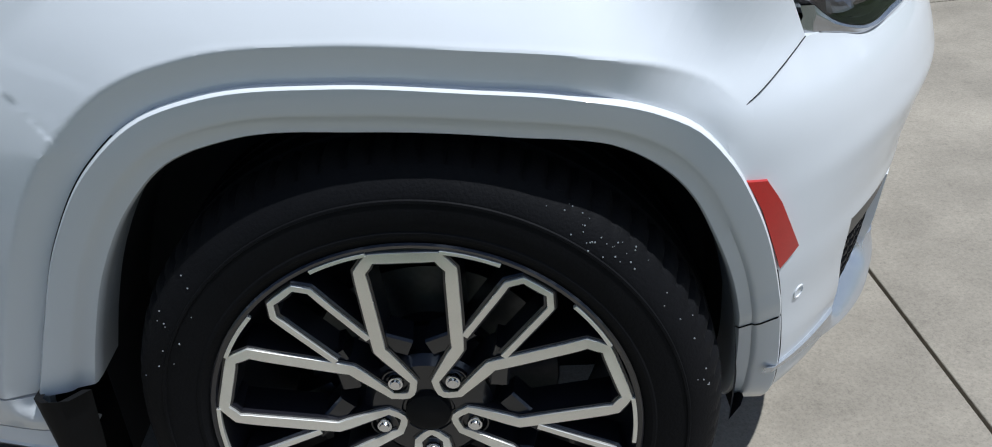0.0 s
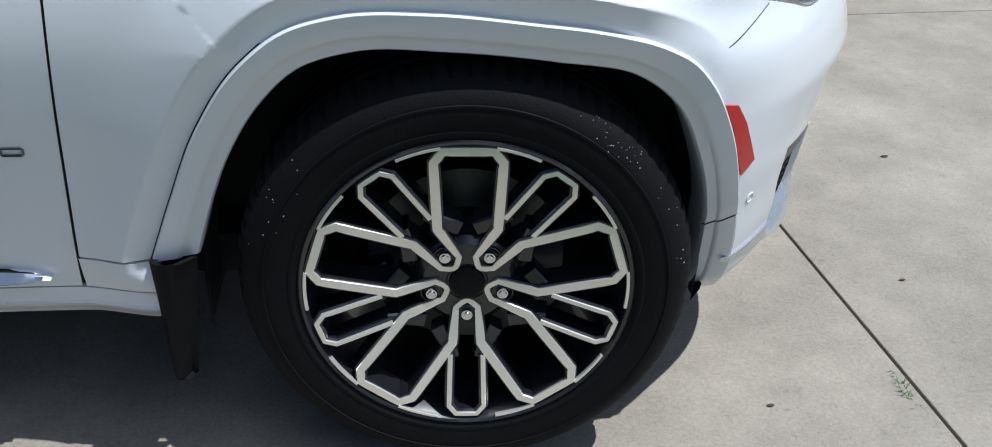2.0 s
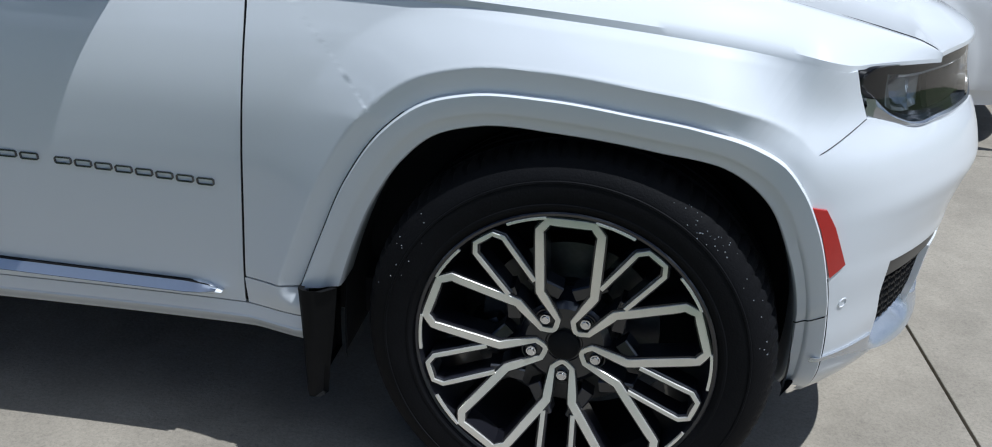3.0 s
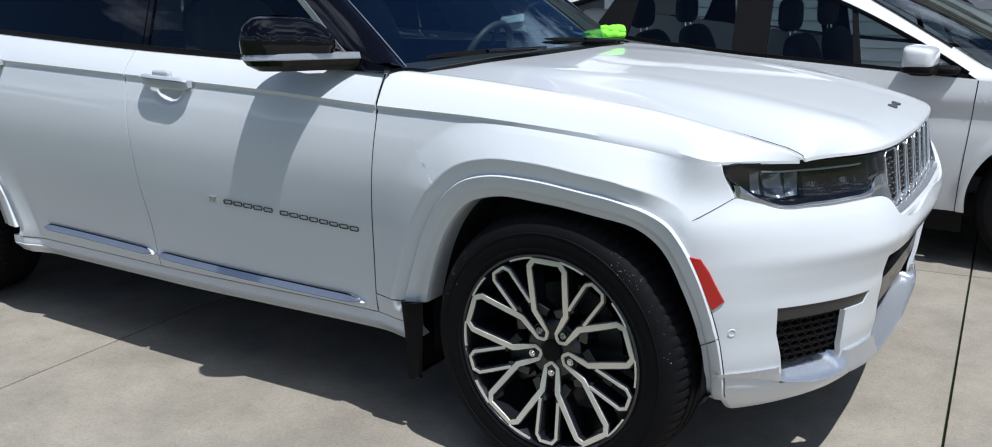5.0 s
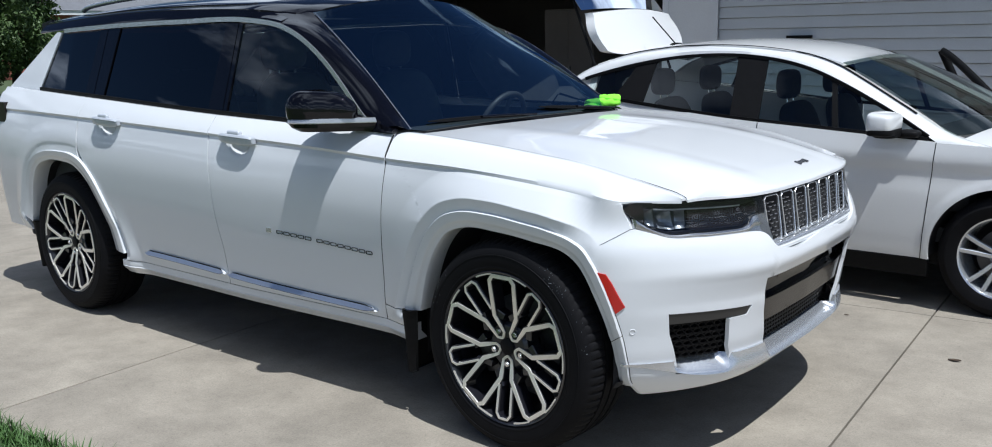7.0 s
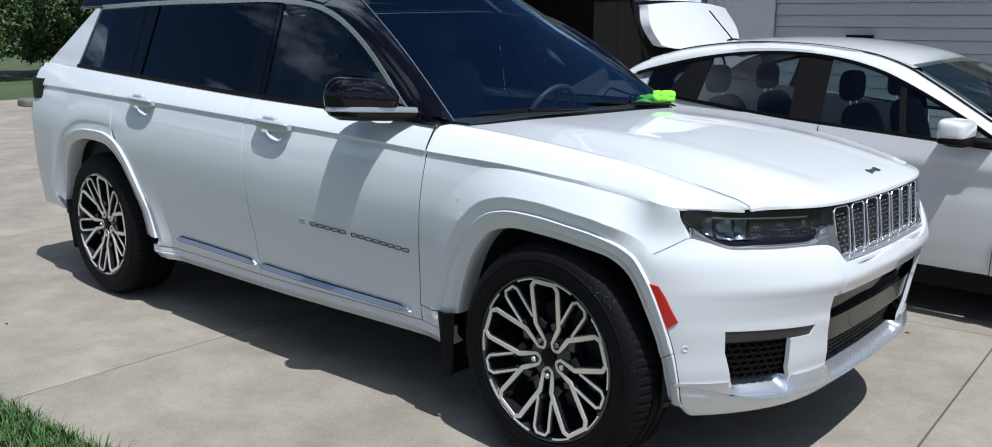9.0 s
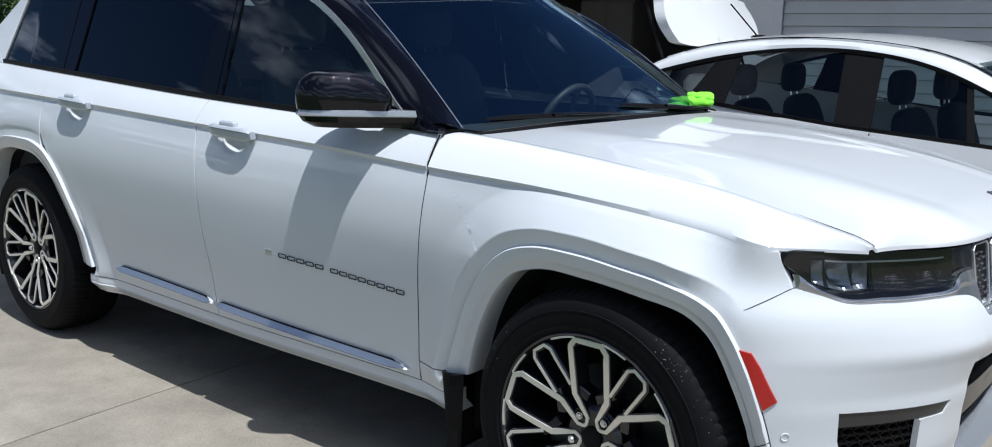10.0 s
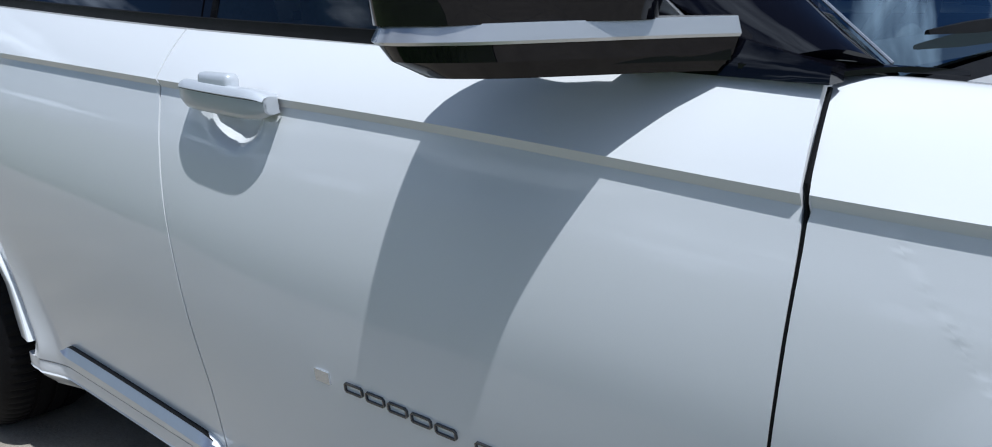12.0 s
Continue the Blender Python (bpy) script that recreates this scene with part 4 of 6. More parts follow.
for s in (-1, 1):
    def lamp_sheet(lift, ya, yb, va, vb, n=40, m=8):
        u, v = np.meshgrid(np.linspace(ya, yb, n), np.linspace(va, vb, m))
        z = lamp_lo(u) + (lamp_hi(u) - lamp_lo(u)) * v
        p = np.stack([skin_x(s * u, z) + lift, s * u, z], -1)
        p[..., 1] += s * np.minimum(lift, 0) * 0.9 * smoothstep((u - 0.70) / 0.15)
        return p
    head = part("headlamp", patch(lamp_sheet(-0.070, 0.425, 0.866, 0.0, 1.0, 46, 12), (0.055, 0, 0)), BEZEL, suv, "slim headlamp with dark smoked inner half")
    lens = part("lens", patch(lamp_sheet(0.003, 0.425, 0.866, 0.0, 1.0, 46, 12), (-0.004, 0, 0)), GLASS_CLEAR, head, "clear glossy lens")
    lens.visible_shadow = False
    bezel = merge(patch(lamp_sheet(-0.001, 0.425, 0.866, 0.80, 0.995), (-0.012, 0, 0)), patch(lamp_sheet(-0.001, 0.50, 0.866, 0.005, 0.09), (-0.012, 0, 0)), patch(lamp_sheet(-0.001, 0.826, 0.866, 0.005, 0.995, 14), (-0.012, 0, 0)))
    part("bezel", bezel, BEZEL, head, "black lamp surround", angle=40)
    part("smoked_panel", patch(lamp_sheet(-0.012, 0.43, 0.705, 0.08, 0.80), (-0.01, 0, 0)), SMOKED, head, "dark smoked lamp panel")
    for a, b, tilt in ((0.712, 0.742, 0.012), (0.750, 0.792, -0.01), (0.797, 0.834, 0.0)):
        u, v = np.meshgrid(np.linspace(a, b, 7), np.linspace(0.12, 0.74, 7))
        z = lamp_lo(u) + (lamp_hi(u) - lamp_lo(u)) * v
        bowl = -0.020 - 0.024 * np.sin(np.pi * (u - a) / (b - a)) * np.sin(np.pi * (v - 0.12) / 0.62) + tilt * (v - 0.5)
        q = np.stack([skin_x(s * u, z) + bowl, s * (u - 0.012), z], -1)
        part("reflector_cell", patch(q, (-0.02, 0, 0)), LAMP_CELL, head, "bright lamp reflector", smooth=False)
    yy = np.linspace(0.53, 0.80, 30)
    q = on_skin(s * yy, lamp_lo(yy) + (lamp_hi(yy) - lamp_lo(yy)) * 0.77, -0.006)
    part("light_strip", sweep(q, round_profile(0.0022, 0.003, 8)), FROST, head, "thin frosted light strip")
    # bright strip below, widening to a corner beside the grille
    u, v = np.meshgrid(np.r_[np.linspace(0.402, 0.52, 24), np.linspace(0.53, 0.845, 30)], np.linspace(0, 1, 9))
    lo, hi = top_z(u) + 0.001, lamp_lo(u) - 0.001
    z = lo + np.maximum(hi - lo, 0.001) * v
    q = np.stack([skin_x(s * u, z) + np.interp(v, [0, 0.45, 0.55, 1.0], [-0.004, 0.000, 0.0045, 0.002]) - 0.010 * smoothstep((0.46 - u) / 0.06), s * u, z], -1)
    part("lamp_trim", patch(q, (-0.015, 0, 0)), LAMP_STRIP, suv, "bright strip under headlamp")

# seven-slot grille
def grille_x(y, z):
    return skin_x(y, 0.80) - 0.020 + (0.80 - z) * 0.12


u, v = np.meshgrid(np.linspace(-0.435, 0.435, 40), np.linspace(0.752, 0.932, 6))
part("grille_panel", patch(np.stack([grille_x(u, v) - 0.024, u, v], -1), (-0.02, 0, 0)), LINER, suv, "deep black grille panel")
u, v = np.meshgrid(np.linspace(-0.43, 0.43, 40), np.linspace(0, 1, 4))
edge_x, back_x = skin_x(u, 0.748) - 0.004, grille_x(u, 0.755) - 0.025
part("grille_shelf", patch(np.stack([edge_x + (back_x - edge_x) * v, u, 0.7465 + 0.010 * v], -1), (0, 0, -0.01)), PAINT, suv)
part("grille_base_trim", sweep([(float(grille_x(y, 0.755)) + 0.010, y, 0.7525) for y in np.linspace(-0.41, 0.41, 40)], round_profile(0.016, 0.006, 10)), SATIN, suv, angle=60)
SLOT_BAR = mat("slot_bar", (0.34, 0.34, 0.35), 0.2, metal=0.85)
pitch = 0.1165
for i in range(7):
    yc = (i - 3) * pitch
    lean = 0.10 * (yc / 0.4)
    hw0, hw1, z0, z1 = 0.042, 0.049, 0.762, 0.918
    loop = []
    for a, b in ((-hw0, z0 + 0.012), (-hw0 + 0.010, z0), (hw0 - 0.010, z0), (hw0, z0 + 0.012), (hw1, z1 - 0.012), (hw1 - 0.010, z1), (-hw1 + 0.010, z1), (-hw1, z1 - 0.012)):
        y = yc + a + lean * (b - z0)
        loop.append((float(grille_x(y, b)), y, b))
    slot = part("grille_slot", sweep(loop, [(-0.0030, -0.004), (0.0030, -0.004), (0.0030, 0.001), (0.0014, 0.003), (-0.0014, 0.003), (-0.0030, 0.001)], up=(1, 0, 0), closed=True), SATIN, suv, "satin chrome grille slot frame")
    bits = []
    for r in range(9):
        for c in range(2):
            y = yc + (c - 0.5) * 0.034 + (0.007 if r % 2 else -0.007) + lean * (r * 0.0145)
            z = z0 + 0.014 + r * 0.0145
            bits.append(geo_of(box(float(grille_x(y, z)) - 0.012, float(grille_x(y, z)) - 0.002, y - 0.0095, y + 0.0095, z - 0.0020, z + 0.0020, 0.0008, 1)))
    part("slot_mesh", merge(*bits), SLOT_BAR, slot, "mesh of short glossy metal bars")
# bonnet emblem: plain raised bar
bits = []
for i, (w, h) in enumerate(((0.012, 0.030), (0.020, 0.018), (0.020, 0.018), (0.018, 0.028))):
    y = 0.075 + i * 0.027
    t = 0.93
    p = bonnet(np.array([y / 0.75]), np.array([t]))[0]
    bits.append(moved(geo_of(box(-h / 2, h / 2, -w / 2, w / 2, 0, 0.006, 0.002, 1)), Matrix.Translation(Vector(p)) @ Matrix.Rotation(radians(16), 4, "Y")))
part("bonnet_emblem", merge(*bits), LETTER, suv, "small dark metal emblem")


# ---- wheels ----
def dish(r):
    return np.interp(r, [0, 0.03, 0.06, 0.11, 0.16, 0.22, 0.262, 0.28], [0.034, 0.034, 0.032, 0.024, 0.016, 0.007, 0.002, 0.0])


def polar_pt(r, deg):
    a = radians(deg)
    return np.array((r * math.cos(a), float(dish(r)), r * math.sin(a)))


def spin(p, deg):
    a = radians(deg)
    c, s = math.cos(a), math.sin(a)
    return np.array((c * p[0] - s * p[2], p[1], s * p[0] + c * p[2]))


def flat_pt(x, z):
    return np.array((x, float(dish(math.hypot(x, z))), z))


def densify(pts, step=0.012):
    out = []
    for a, b in zip(pts[:-1], pts[1:]):
        k = max(1, int(np.linalg.norm(b - a) / step))
        for i in range(k):
            q = a + (b - a) * i / k
            out.append(flat_pt(q[0], q[2]))
    out.append(pts[-1])
    return out


def rect(w, d0, d1, chamfer=0.0):
    if w == 1.0:
        return [(-w, d0), (w, d0), (w, d1 - 0.0006), (w - chamfer, d1), (-w + chamfer, d1), (-w, d1 - 0.0006)]
    return [(-w, d0), (w, d0), (w, d1 - chamfer), (w - chamfer, d1), (-w + chamfer, d1), (-w, d1 - chamfer)]


def build_wheel(tyre_r=0.385):
    prof = [(0.268, 0.010), (0.276, 0.002), (0.288, -0.003), (0.290, -0.0045), (0.294, -0.0047), (0.296, -0.0036), (0.318, -0.007), (0.333, -0.0052), (0.334, -0.0068), (0.337, -0.0066), (0.338, -0.0045), (0.342, -0.004), (0.360, 0.006), (0.372, 0.018), (0.380, 0.034), (0.3845, 0.050)]
    for g in (0.085, 0.130, 0.175):
        prof += [(0.385, g - 0.006), (0.377, g - 0.005), (0.377, g + 0.005), (0.385, g + 0.006)]
    prof += [(0.3845, 0.212), (0.372, 0.246), (0.342, 0.272), (0.290, 0.268), (0.268, 0.250)]
    v, f = lathe_y(prof, 320)
    k = len(prof)
    for i in range(320):
        for j in (14, 15, 16):
            if i % 4 == 0:
                q = v[i * k + j]
                r = math.hypot(q[0], q[2])
                v[i * k + j] = q * np.array(((r - 0.0055) / r, 1, (r - 0.0055) / r))
    wheel = part("wheel", lathe_y([(0.2785, 0.002), (0.2795, -0.001), (0.277, -0.003), (0.272, -0.001), (0.268, 0.008), (0.262, 0.022), (0.252, 0.06), (0.240, 0.12), (0.236, 0.21), (0.268, 0.255)], 90), RIM_DARK)
    part("tyre", (v, f), RUBBER, wheel, "black road tyre, faintly damp", angle=24)
    # machined star ribbon over dark spokes
    one = [flat_pt(*p) for p in ((-0.0140, 0.051), (-0.0495, 0.110), (-0.0545, 0.239), (-0.0395, 0.2585), (0.0395, 0.2585), (0.0545, 0.239), (0.0495, 0.110), (0.0140, 0.051))]
    wrap = [polar_pt(0.041, 66), polar_pt(0.0365, 58), polar_pt(0.0365, 50), polar_pt(0.041, 42)]
    loop = []
    for i in range(5):
        seg = densify(one + wrap + [spin(one[0], -72)])[:-1]
        loop += [spin(p, -72 * i) for p in seg]
    broad = np.interp([math.hypot(p[0], p[2]) for p in loop], [0.040, 0.055, 0.105, 0.16, 0.235, 0.262], [0.0048, 0.0052, 0.0080, 0.0083, 0.0078, 0.0070])
    part("spoke_face", sweep(loop, rect(1.0, -0.010, 0.003, 0.06), up=(0, -1, 0), closed=True, wide=broad), RIM_CUT, wheel, "machined silver spoke edges")
    dark = sweep(loop, rect(1.0, -0.050, -0.0005, 0.003), up=(0, -1, 0), closed=True, wide=broad + 0.0030)
    dbits = [dark]
    for i in range(5):
        a = 54 - 72 * i
        u = [spin(flat_pt(x, z), a - 90) for x, z in ((-0.0285, 0.142), (-0.031, 0.244), (-0.0185, 0.2605), (0.0185, 0.2605), (0.031, 0.244), (0.0285, 0.142))]
        part("spoke_fine_face", sweep(densify(u), rect(0.0043, -0.008, 0.003, 0.0006), up=(0, -1, 0)), RIM_CUT, wheel, "thin machined silver spoke line")
        dbits.append(sweep(densify(u), rect(0.0085, -0.045, -0.0005, 0.002), up=(0, -1, 0)))
        for s in (-1, 1):
            dbits.append(sweep([spin(flat_pt(x, z), a - 90) for x, z in ((s * 0.026, 0.150), (s * 0.035, 0.122), (s * 0.052, 0.092))], rect(0.013, -0.045, -0.004, 0.003), up=(0, -1, 0)))
        for c in (90 - 72 * i - 16.3, 90 - 72 * i + 16.3 + 0.0):
            d0, d1 = (c - 8.5, c + 7.0) if c < 90 - 72 * i else (c - 7.0, c + 8.5)
            arc = [np.array((0.2685 * math.cos(radians(q)), 0.0, 0.2685 * math.sin(radians(q)))) for q in np.linspace(d1, d0, 14)]
            part("rim_line", sweep(arc, rect(0.0026, -0.004, 0.0025, 0.0005), up=(0, -1, 0)), RIM_CUT, wheel, "thin machined silver rim line")
    part("spokes", merge(*dbits), RIM_DARK, wheel, "dark grey painted spokes")
    part("hub", lathe_y([(0.0, 0.036), (0.034, 0.036), (0.036, 0.034), (0.074, 0.034), (0.086, 0.045), (0.090, 0.10), (0.0, 0.11)], 60), RIM_DARK, wheel)
    part("centre_cap", lathe_y([(0.0, 0.0245), (0.022, 0.0255), (0.029, 0.028), (0.031, 0.037)], 48), BLACK_PLASTIC, wheel, "plain dark centre cap")
    for i in range(5):
        p = polar_pt(0.0635, 270 + 72 * i)
        m = Matrix.Translation((p[0], 0.009, p[2]))
        nut = part("lug_nut", moved(lathe_y([(0.0, 0.014), (0.006, 0.014), (0.0075, 0.017), (0.0095, 0.017), (0.0105, 0.020), (0.0105, 0.032)], 18), m), CHROME, wheel, "chrome lug nut")
        part("lug_socket", moved(lathe_y([(0.0165, 0.022), (0.0185, 0.0215), (0.020, 0.026)], 24), m), RIM_DARK, nut)
    part("brake_disc", lathe_y([(0.05, 0.11), (0.095, 0.105), (0.10, 0.118), (0.172, 0.118), (0.174, 0.122), (0.174, 0.142), (0.05, 0.142)], 60), STEEL, wheel)
    cal = [geo_of(box(-0.07, 0.07, 0.085, 0.175, -0.035, 0.035, 0.015))]
    part("brake_caliper", moved(merge(*cal), Matrix.Rotation(radians(-25), 4, "Y") @ Matrix.Translation((-0.155, 0, 0)) @ Matrix.Rotation(radians(90), 4, "Y")), STEEL, wheel)
    return wheel


def wheel_copy(w, parent, m):
    made = {}
    for o in (w, *w.children_recursive):
        made[o] = o.copy()
        scene.collection.objects.link(made[o])
        made[o].parent = made.get(o.parent, parent)
    made[w].parent = parent
    made[w].matrix_basis = m
    return made[w]


wheel = build_wheel()
wheel.parent = suv
wheel.matrix_basis = pose(0, -0.952, 0.385, 0, 0, -1)
wheel_copy(wheel, suv, pose(AXLE_R, -0.952, 0.385, 0, 9, 0))
wheel_copy(wheel, suv, pose(0, 0.952, 0.385, 0, 20, 179))
wheel_copy(wheel, suv, pose(AXLE_R, 0.952, 0.385, 0, 40, 180))

# beads of water left on the front tyre
drop_rng = np.random.default_rng(21)
drops = []
for i in range(54):
    if i < 26:
        r, a = drop_rng.uniform(0.335, 0.370), radians(drop_rng.normal(51, 5))
    elif i < 42:
        r, a = drop_rng.uniform(0.340, 0.371), radians(drop_rng.uniform(8, 46))
    else:
        r, a = drop_rng.uniform(0.325, 0.365), radians(drop_rng.uniform(138, 172))
    yy = float(np.interp(r, [0.290, 0.318, 0.342, 0.360, 0.372], [-0.003, -0.007, -0.004, 0.006, 0.018]))
    s = drop_rng.uniform(0.0006, 0.0014)
    drops.append(moved(superblob((0, 0, 0), (s, s * 0.6, s), 1.0, 8, 6), Matrix.Translation((r * math.cos(a), yy - 0.001, r * math.sin(a)))))
tagged(part("water_drops", merge(*drops), mat("water_beads", (0.55, 0.58, 0.62), 0.05, metal=0.6, coat=1.0), wheel, "tiny bright water beads"), kind="stuff")


# ---- ground: lawn to the horizon, drive of cast slabs on top ----
ground = part("ground", ([(-400, -400, -0.02), (400, -400, -0.02), (400, 400, -0.02), (-400, 400, -0.02)], [(0, 1, 2, 3)]), GRASS_SOIL, smooth=False)
tagged(ground, "short green lawn and soil round the drive", "lawn", kind="structure")
drive = tagged(part("driveway", box(-17.5, 9.5, -1.60, 9.0, -0.14, -0.045), mat("slab_bed", (0.025, 0.022, 0.02), 0.95, spread=0.2), smooth=False), "pale concrete drive cast in large slabs", "driveway", kind="structure")
AX, AY = Vector((0.995, 0.0995, 0)), Vector((-0.0995, 0.995, 0))
drive.matrix_basis = Matrix.Rotation(math.atan2(AX.y, AX.x), 4, "Z")
bm = box(-1.4657, 1.4657, -1.6907, 1.6907, -0.12, 0.0)
bmesh.ops.bevel(bm, geom=[e for e in bm.edges if all(v.co.z > -0.01 for v in e.verts)], offset=0.0015, segments=1, affect="EDGES")
slab = part("slab", bm, CONCRETE, drive, smooth=False)
first = True
for i in range(-5, 3):
    # rows below 0 are unseen, added so the SUV's nose reflects concrete
    for j in range(-2 if i > 0 else 0, 3):
        a, b = -0.598 + i * 2.94 + 0.0, -0.073 + j * 3.39
        o = slab if first else slab.copy()
        if not first:
            scene.collection.objects.link(o)
        first = False
        o.matrix_basis = Matrix.Translation((a, b, 0.0))


# ---- SUV: door furniture ----
def slab_on_flank(x0, x1, z0, z1, lift, thick, n=24, m=6, taper=0.0):
    """A moulding that follows the flank, pointed at its ends."""
    u, v = np.meshgrid(np.linspace(0, 1, n), np.linspace(0, 1, m))
    x = x0 + (x1 - x0) * u
    mid = (z0(x) + z1(x)) / 2
    half = (z1(x) - z0(x)) / 2 * (np.clip(np.minimum(u, 1 - u) / max(taper, 1e-6), 0, 1) ** 0.6 if taper else 1)
    z = mid + half * (2 * v - 1)
    P = flank_sheet(x, z, lift)
    P[..., 1] -= thick * np.sin(np.pi * v) ** 0.5
    return patch(P, (0, 0.012, 0))


STRIP = mat("satin_strip", (0.50, 0.54, 0.62), 0.3, metal=0.85, spread=0.03, scale=20)
line_lo = lambda x: 0.408 - 0.033 * smoothstep((x + 2.3) / 1.6)
line_hi = lambda x: line_lo(x) + 0.030
for x0, x1, near, far in ((-1.642, -0.690, door_near_f, door_far_f), (-2.335, -1.656, door_near_r, door_far_r)):
    geo = slab_on_flank(x0, x1, line_lo, line_hi, 0.002, 0.016, 40, 9, 0.04)
    u, v = np.meshgrid(np.linspace(0, 1, 60), np.linspace(0, 1, 5))
    xs = x0 + 0.010 + (x1 - x0 - 0.022) * u
    tip = np.clip(np.minimum(u * 25, (1 - u) * 14), 0, 1) ** 0.5
    zs = line_hi(xs) - 0.0095 + (v - 0.5) * 0.019 * tip
    P = flank_sheet(xs, zs, 0.0)
    P[..., 1] -= 0.0235 - 0.012 * v
    lip = patch(P, (0, 0.010, 0))
    P = flank_sheet(xs, line_hi(xs) - 0.0100 + (v - 0.5) * 0.0225 * tip, 0.0)
    P[..., 1] -= 0.0215 - 0.012 * v
    rim_ = patch(P, (0, 0.010, 0))
    for side, door in ((1, near), (-1, far)):
        trim = part("door_moulding", geo if side > 0 else flip_y(geo), PAINT, door, "white door moulding with bright strip", angle=50)
        part("bright_strip", lip if side > 0 else flip_y(lip), STRIP, trim, "satin metal strip")
        part("strip_rim", rim_ if side > 0 else flip_y(rim_), BLACK_PLASTIC, trim, "thin dark outline")


HANDLE = mat("handle_silver", (0.52, 0.55, 0.59), 0.34, metal=0.1, coat=0.4, spread=0.02, scale=30)


def handle_geo(hx, hz):
    bar = []
    w = float(width(np.array(hx - 0.11), np.array(hz + 0.02)))
    for x in np.linspace(hx - 0.118, hx + 0.118, 26):
        k = abs(x - hx) / 0.118
        out = w + 0.040 - 0.014 * k ** 4
        hh = 0.0225 - 0.010 * k ** 8
        z = hz + 0.011 - (x - hx) * 0.03
        bar.append([(x, -out + 0.026, z + hh * 0.86), (x, -out + 0.012, z + hh), (x, -out + 0.004, z + hh * 0.88), (x, -out, z + hh * 0.48), (x, -out + 0.0035, z + hh * 0.36), (x, -out + 0.003, z - hh * 0.55), (x, -out + 0.008, z - hh * 0.92), (x, -out + 0.016, z - hh), (x, -out + 0.028, z - hh * 0.8)])
    bar = np.array(bar)
    body = patch(bar, (0, 0.004, 0))
    m_ = bar.shape[1]
    body = (body[0], body[1] + [tuple(range(m_ - 1, -1, -1)), tuple((len(bar) - 1) * m_ + j for j in range(m_))])
    lug = geo_of(box(hx - 0.046, hx + 0.040, -w - 0.032, -w - 0.008, hz + 0.006, hz + 0.048, 0.010, 3))
    posts = merge(geo_of(box(hx - 0.112, hx - 0.085, -w - 0.022, -w + 0.02, hz + 0.006, hz + 0.028, 0.005)), geo_of(box(hx + 0.080, hx + 0.108, -w - 0.022, -w + 0.02, hz, hz + 0.022, 0.005)))
    line = sweep(bar[1:-1, 4] + np.array((0, -0.0002, 0.0006)), round_profile(0.0009, 0.0009, 6), up=(0, 1, 0))
    return body, merge(lug, posts), line


for (hx, hz), near, far in ((HANDLES[0], door_near_f, door_far_f), (HANDLES[1], door_near_r, door_far_r)):
    body, lug, line = handle_geo(hx, hz)
    for side, door in ((1, near), (-1, far)):
        h = part("door_handle", body if side > 0 else flip_y(body), HANDLE, door, "silver-grey pull handle", angle=50)
        part("handle_base", lug if side > 0 else flip_y(lug), HANDLE, h, angle=40)
        part("handle_line", line if side > 0 else flip_y(line), BLACK_PLASTIC, h)

# model badge: plain bars, one for each raised sign
def badge(x0, x1, z0, z1, count, near):
    for i in range(count):
        a, b = x0 + (x1 - x0) * (i + 0.10) / count, x0 + (x1 - x0) * (i + 0.90) / count
        za, zb = z0 + (z1 - z0) * (i + 0.5) / count, 0.0063
        cut = 0.35 * zb
        ring = [(a, -zb + cut), (a + cut, -zb), (b - cut, -zb), (b, -zb + cut), (b, zb - cut), (b - cut, zb), (a + cut, zb), (a, zb - cut)]
        q = np.array([flank_sheet(np.array(x), np.array(za + h), 0.0012) for x, h in ring])
        part("badge_bar", sweep(q, [(-0.0017, -0.003), (0.0017, -0.003), (0.0013, 0.0022), (-0.0013, 0.0022)], up=(0, -1, 0), closed=True), LETTER, near, "small dark chrome badge link", smooth=False)


badge(-1.246, -1.024, 0.661, 0.652, 5, door_near_f)
badge(-0.998, -0.672, 0.651, 0.634, 8, door_near_f)
u, v = np.meshgrid(np.linspace(-1.308, -1.276, 4), np.linspace(0.653, 0.672, 4))
part("badge_flag", patch(flank_sheet(u, v, 0.003), (0, 0.004, 0)), SATIN, door_near_f, "small silver badge plate", smooth=False)


# door mirrors
def plan_slab(poly, z0, z1, bevel):
    bm = bmesh.new()
    vs = [bm.verts.new((a, b, z0)) for a, b in poly]
    f = bm.faces.new(vs)
    r = bmesh.ops.extrude_face_region(bm, geom=[f])
    for g in r["geom"]:
        if isinstance(g, bmesh.types.BMVert):
            g.co.z += z1 - z0
    bmesh.ops.recalc_face_normals(bm, faces=bm.faces[:])
    if bevel:
        bmesh.ops.bevel(bm, geom=bm.edges[:], offset=bevel, segments=2, affect="EDGES")
    return geo_of(bm)


def loft(a, b, za, zb):
    k = len(a)
    v = [np.array((*p, za)) for p in a] + [np.array((*p, zb)) for p in b]
    return v, [tuple(range(k)), tuple(range(2 * k - 1, k - 1, -1))] + [(i, i + k, (i + 1) % k + k, (i + 1) % k) for i in range(k)]


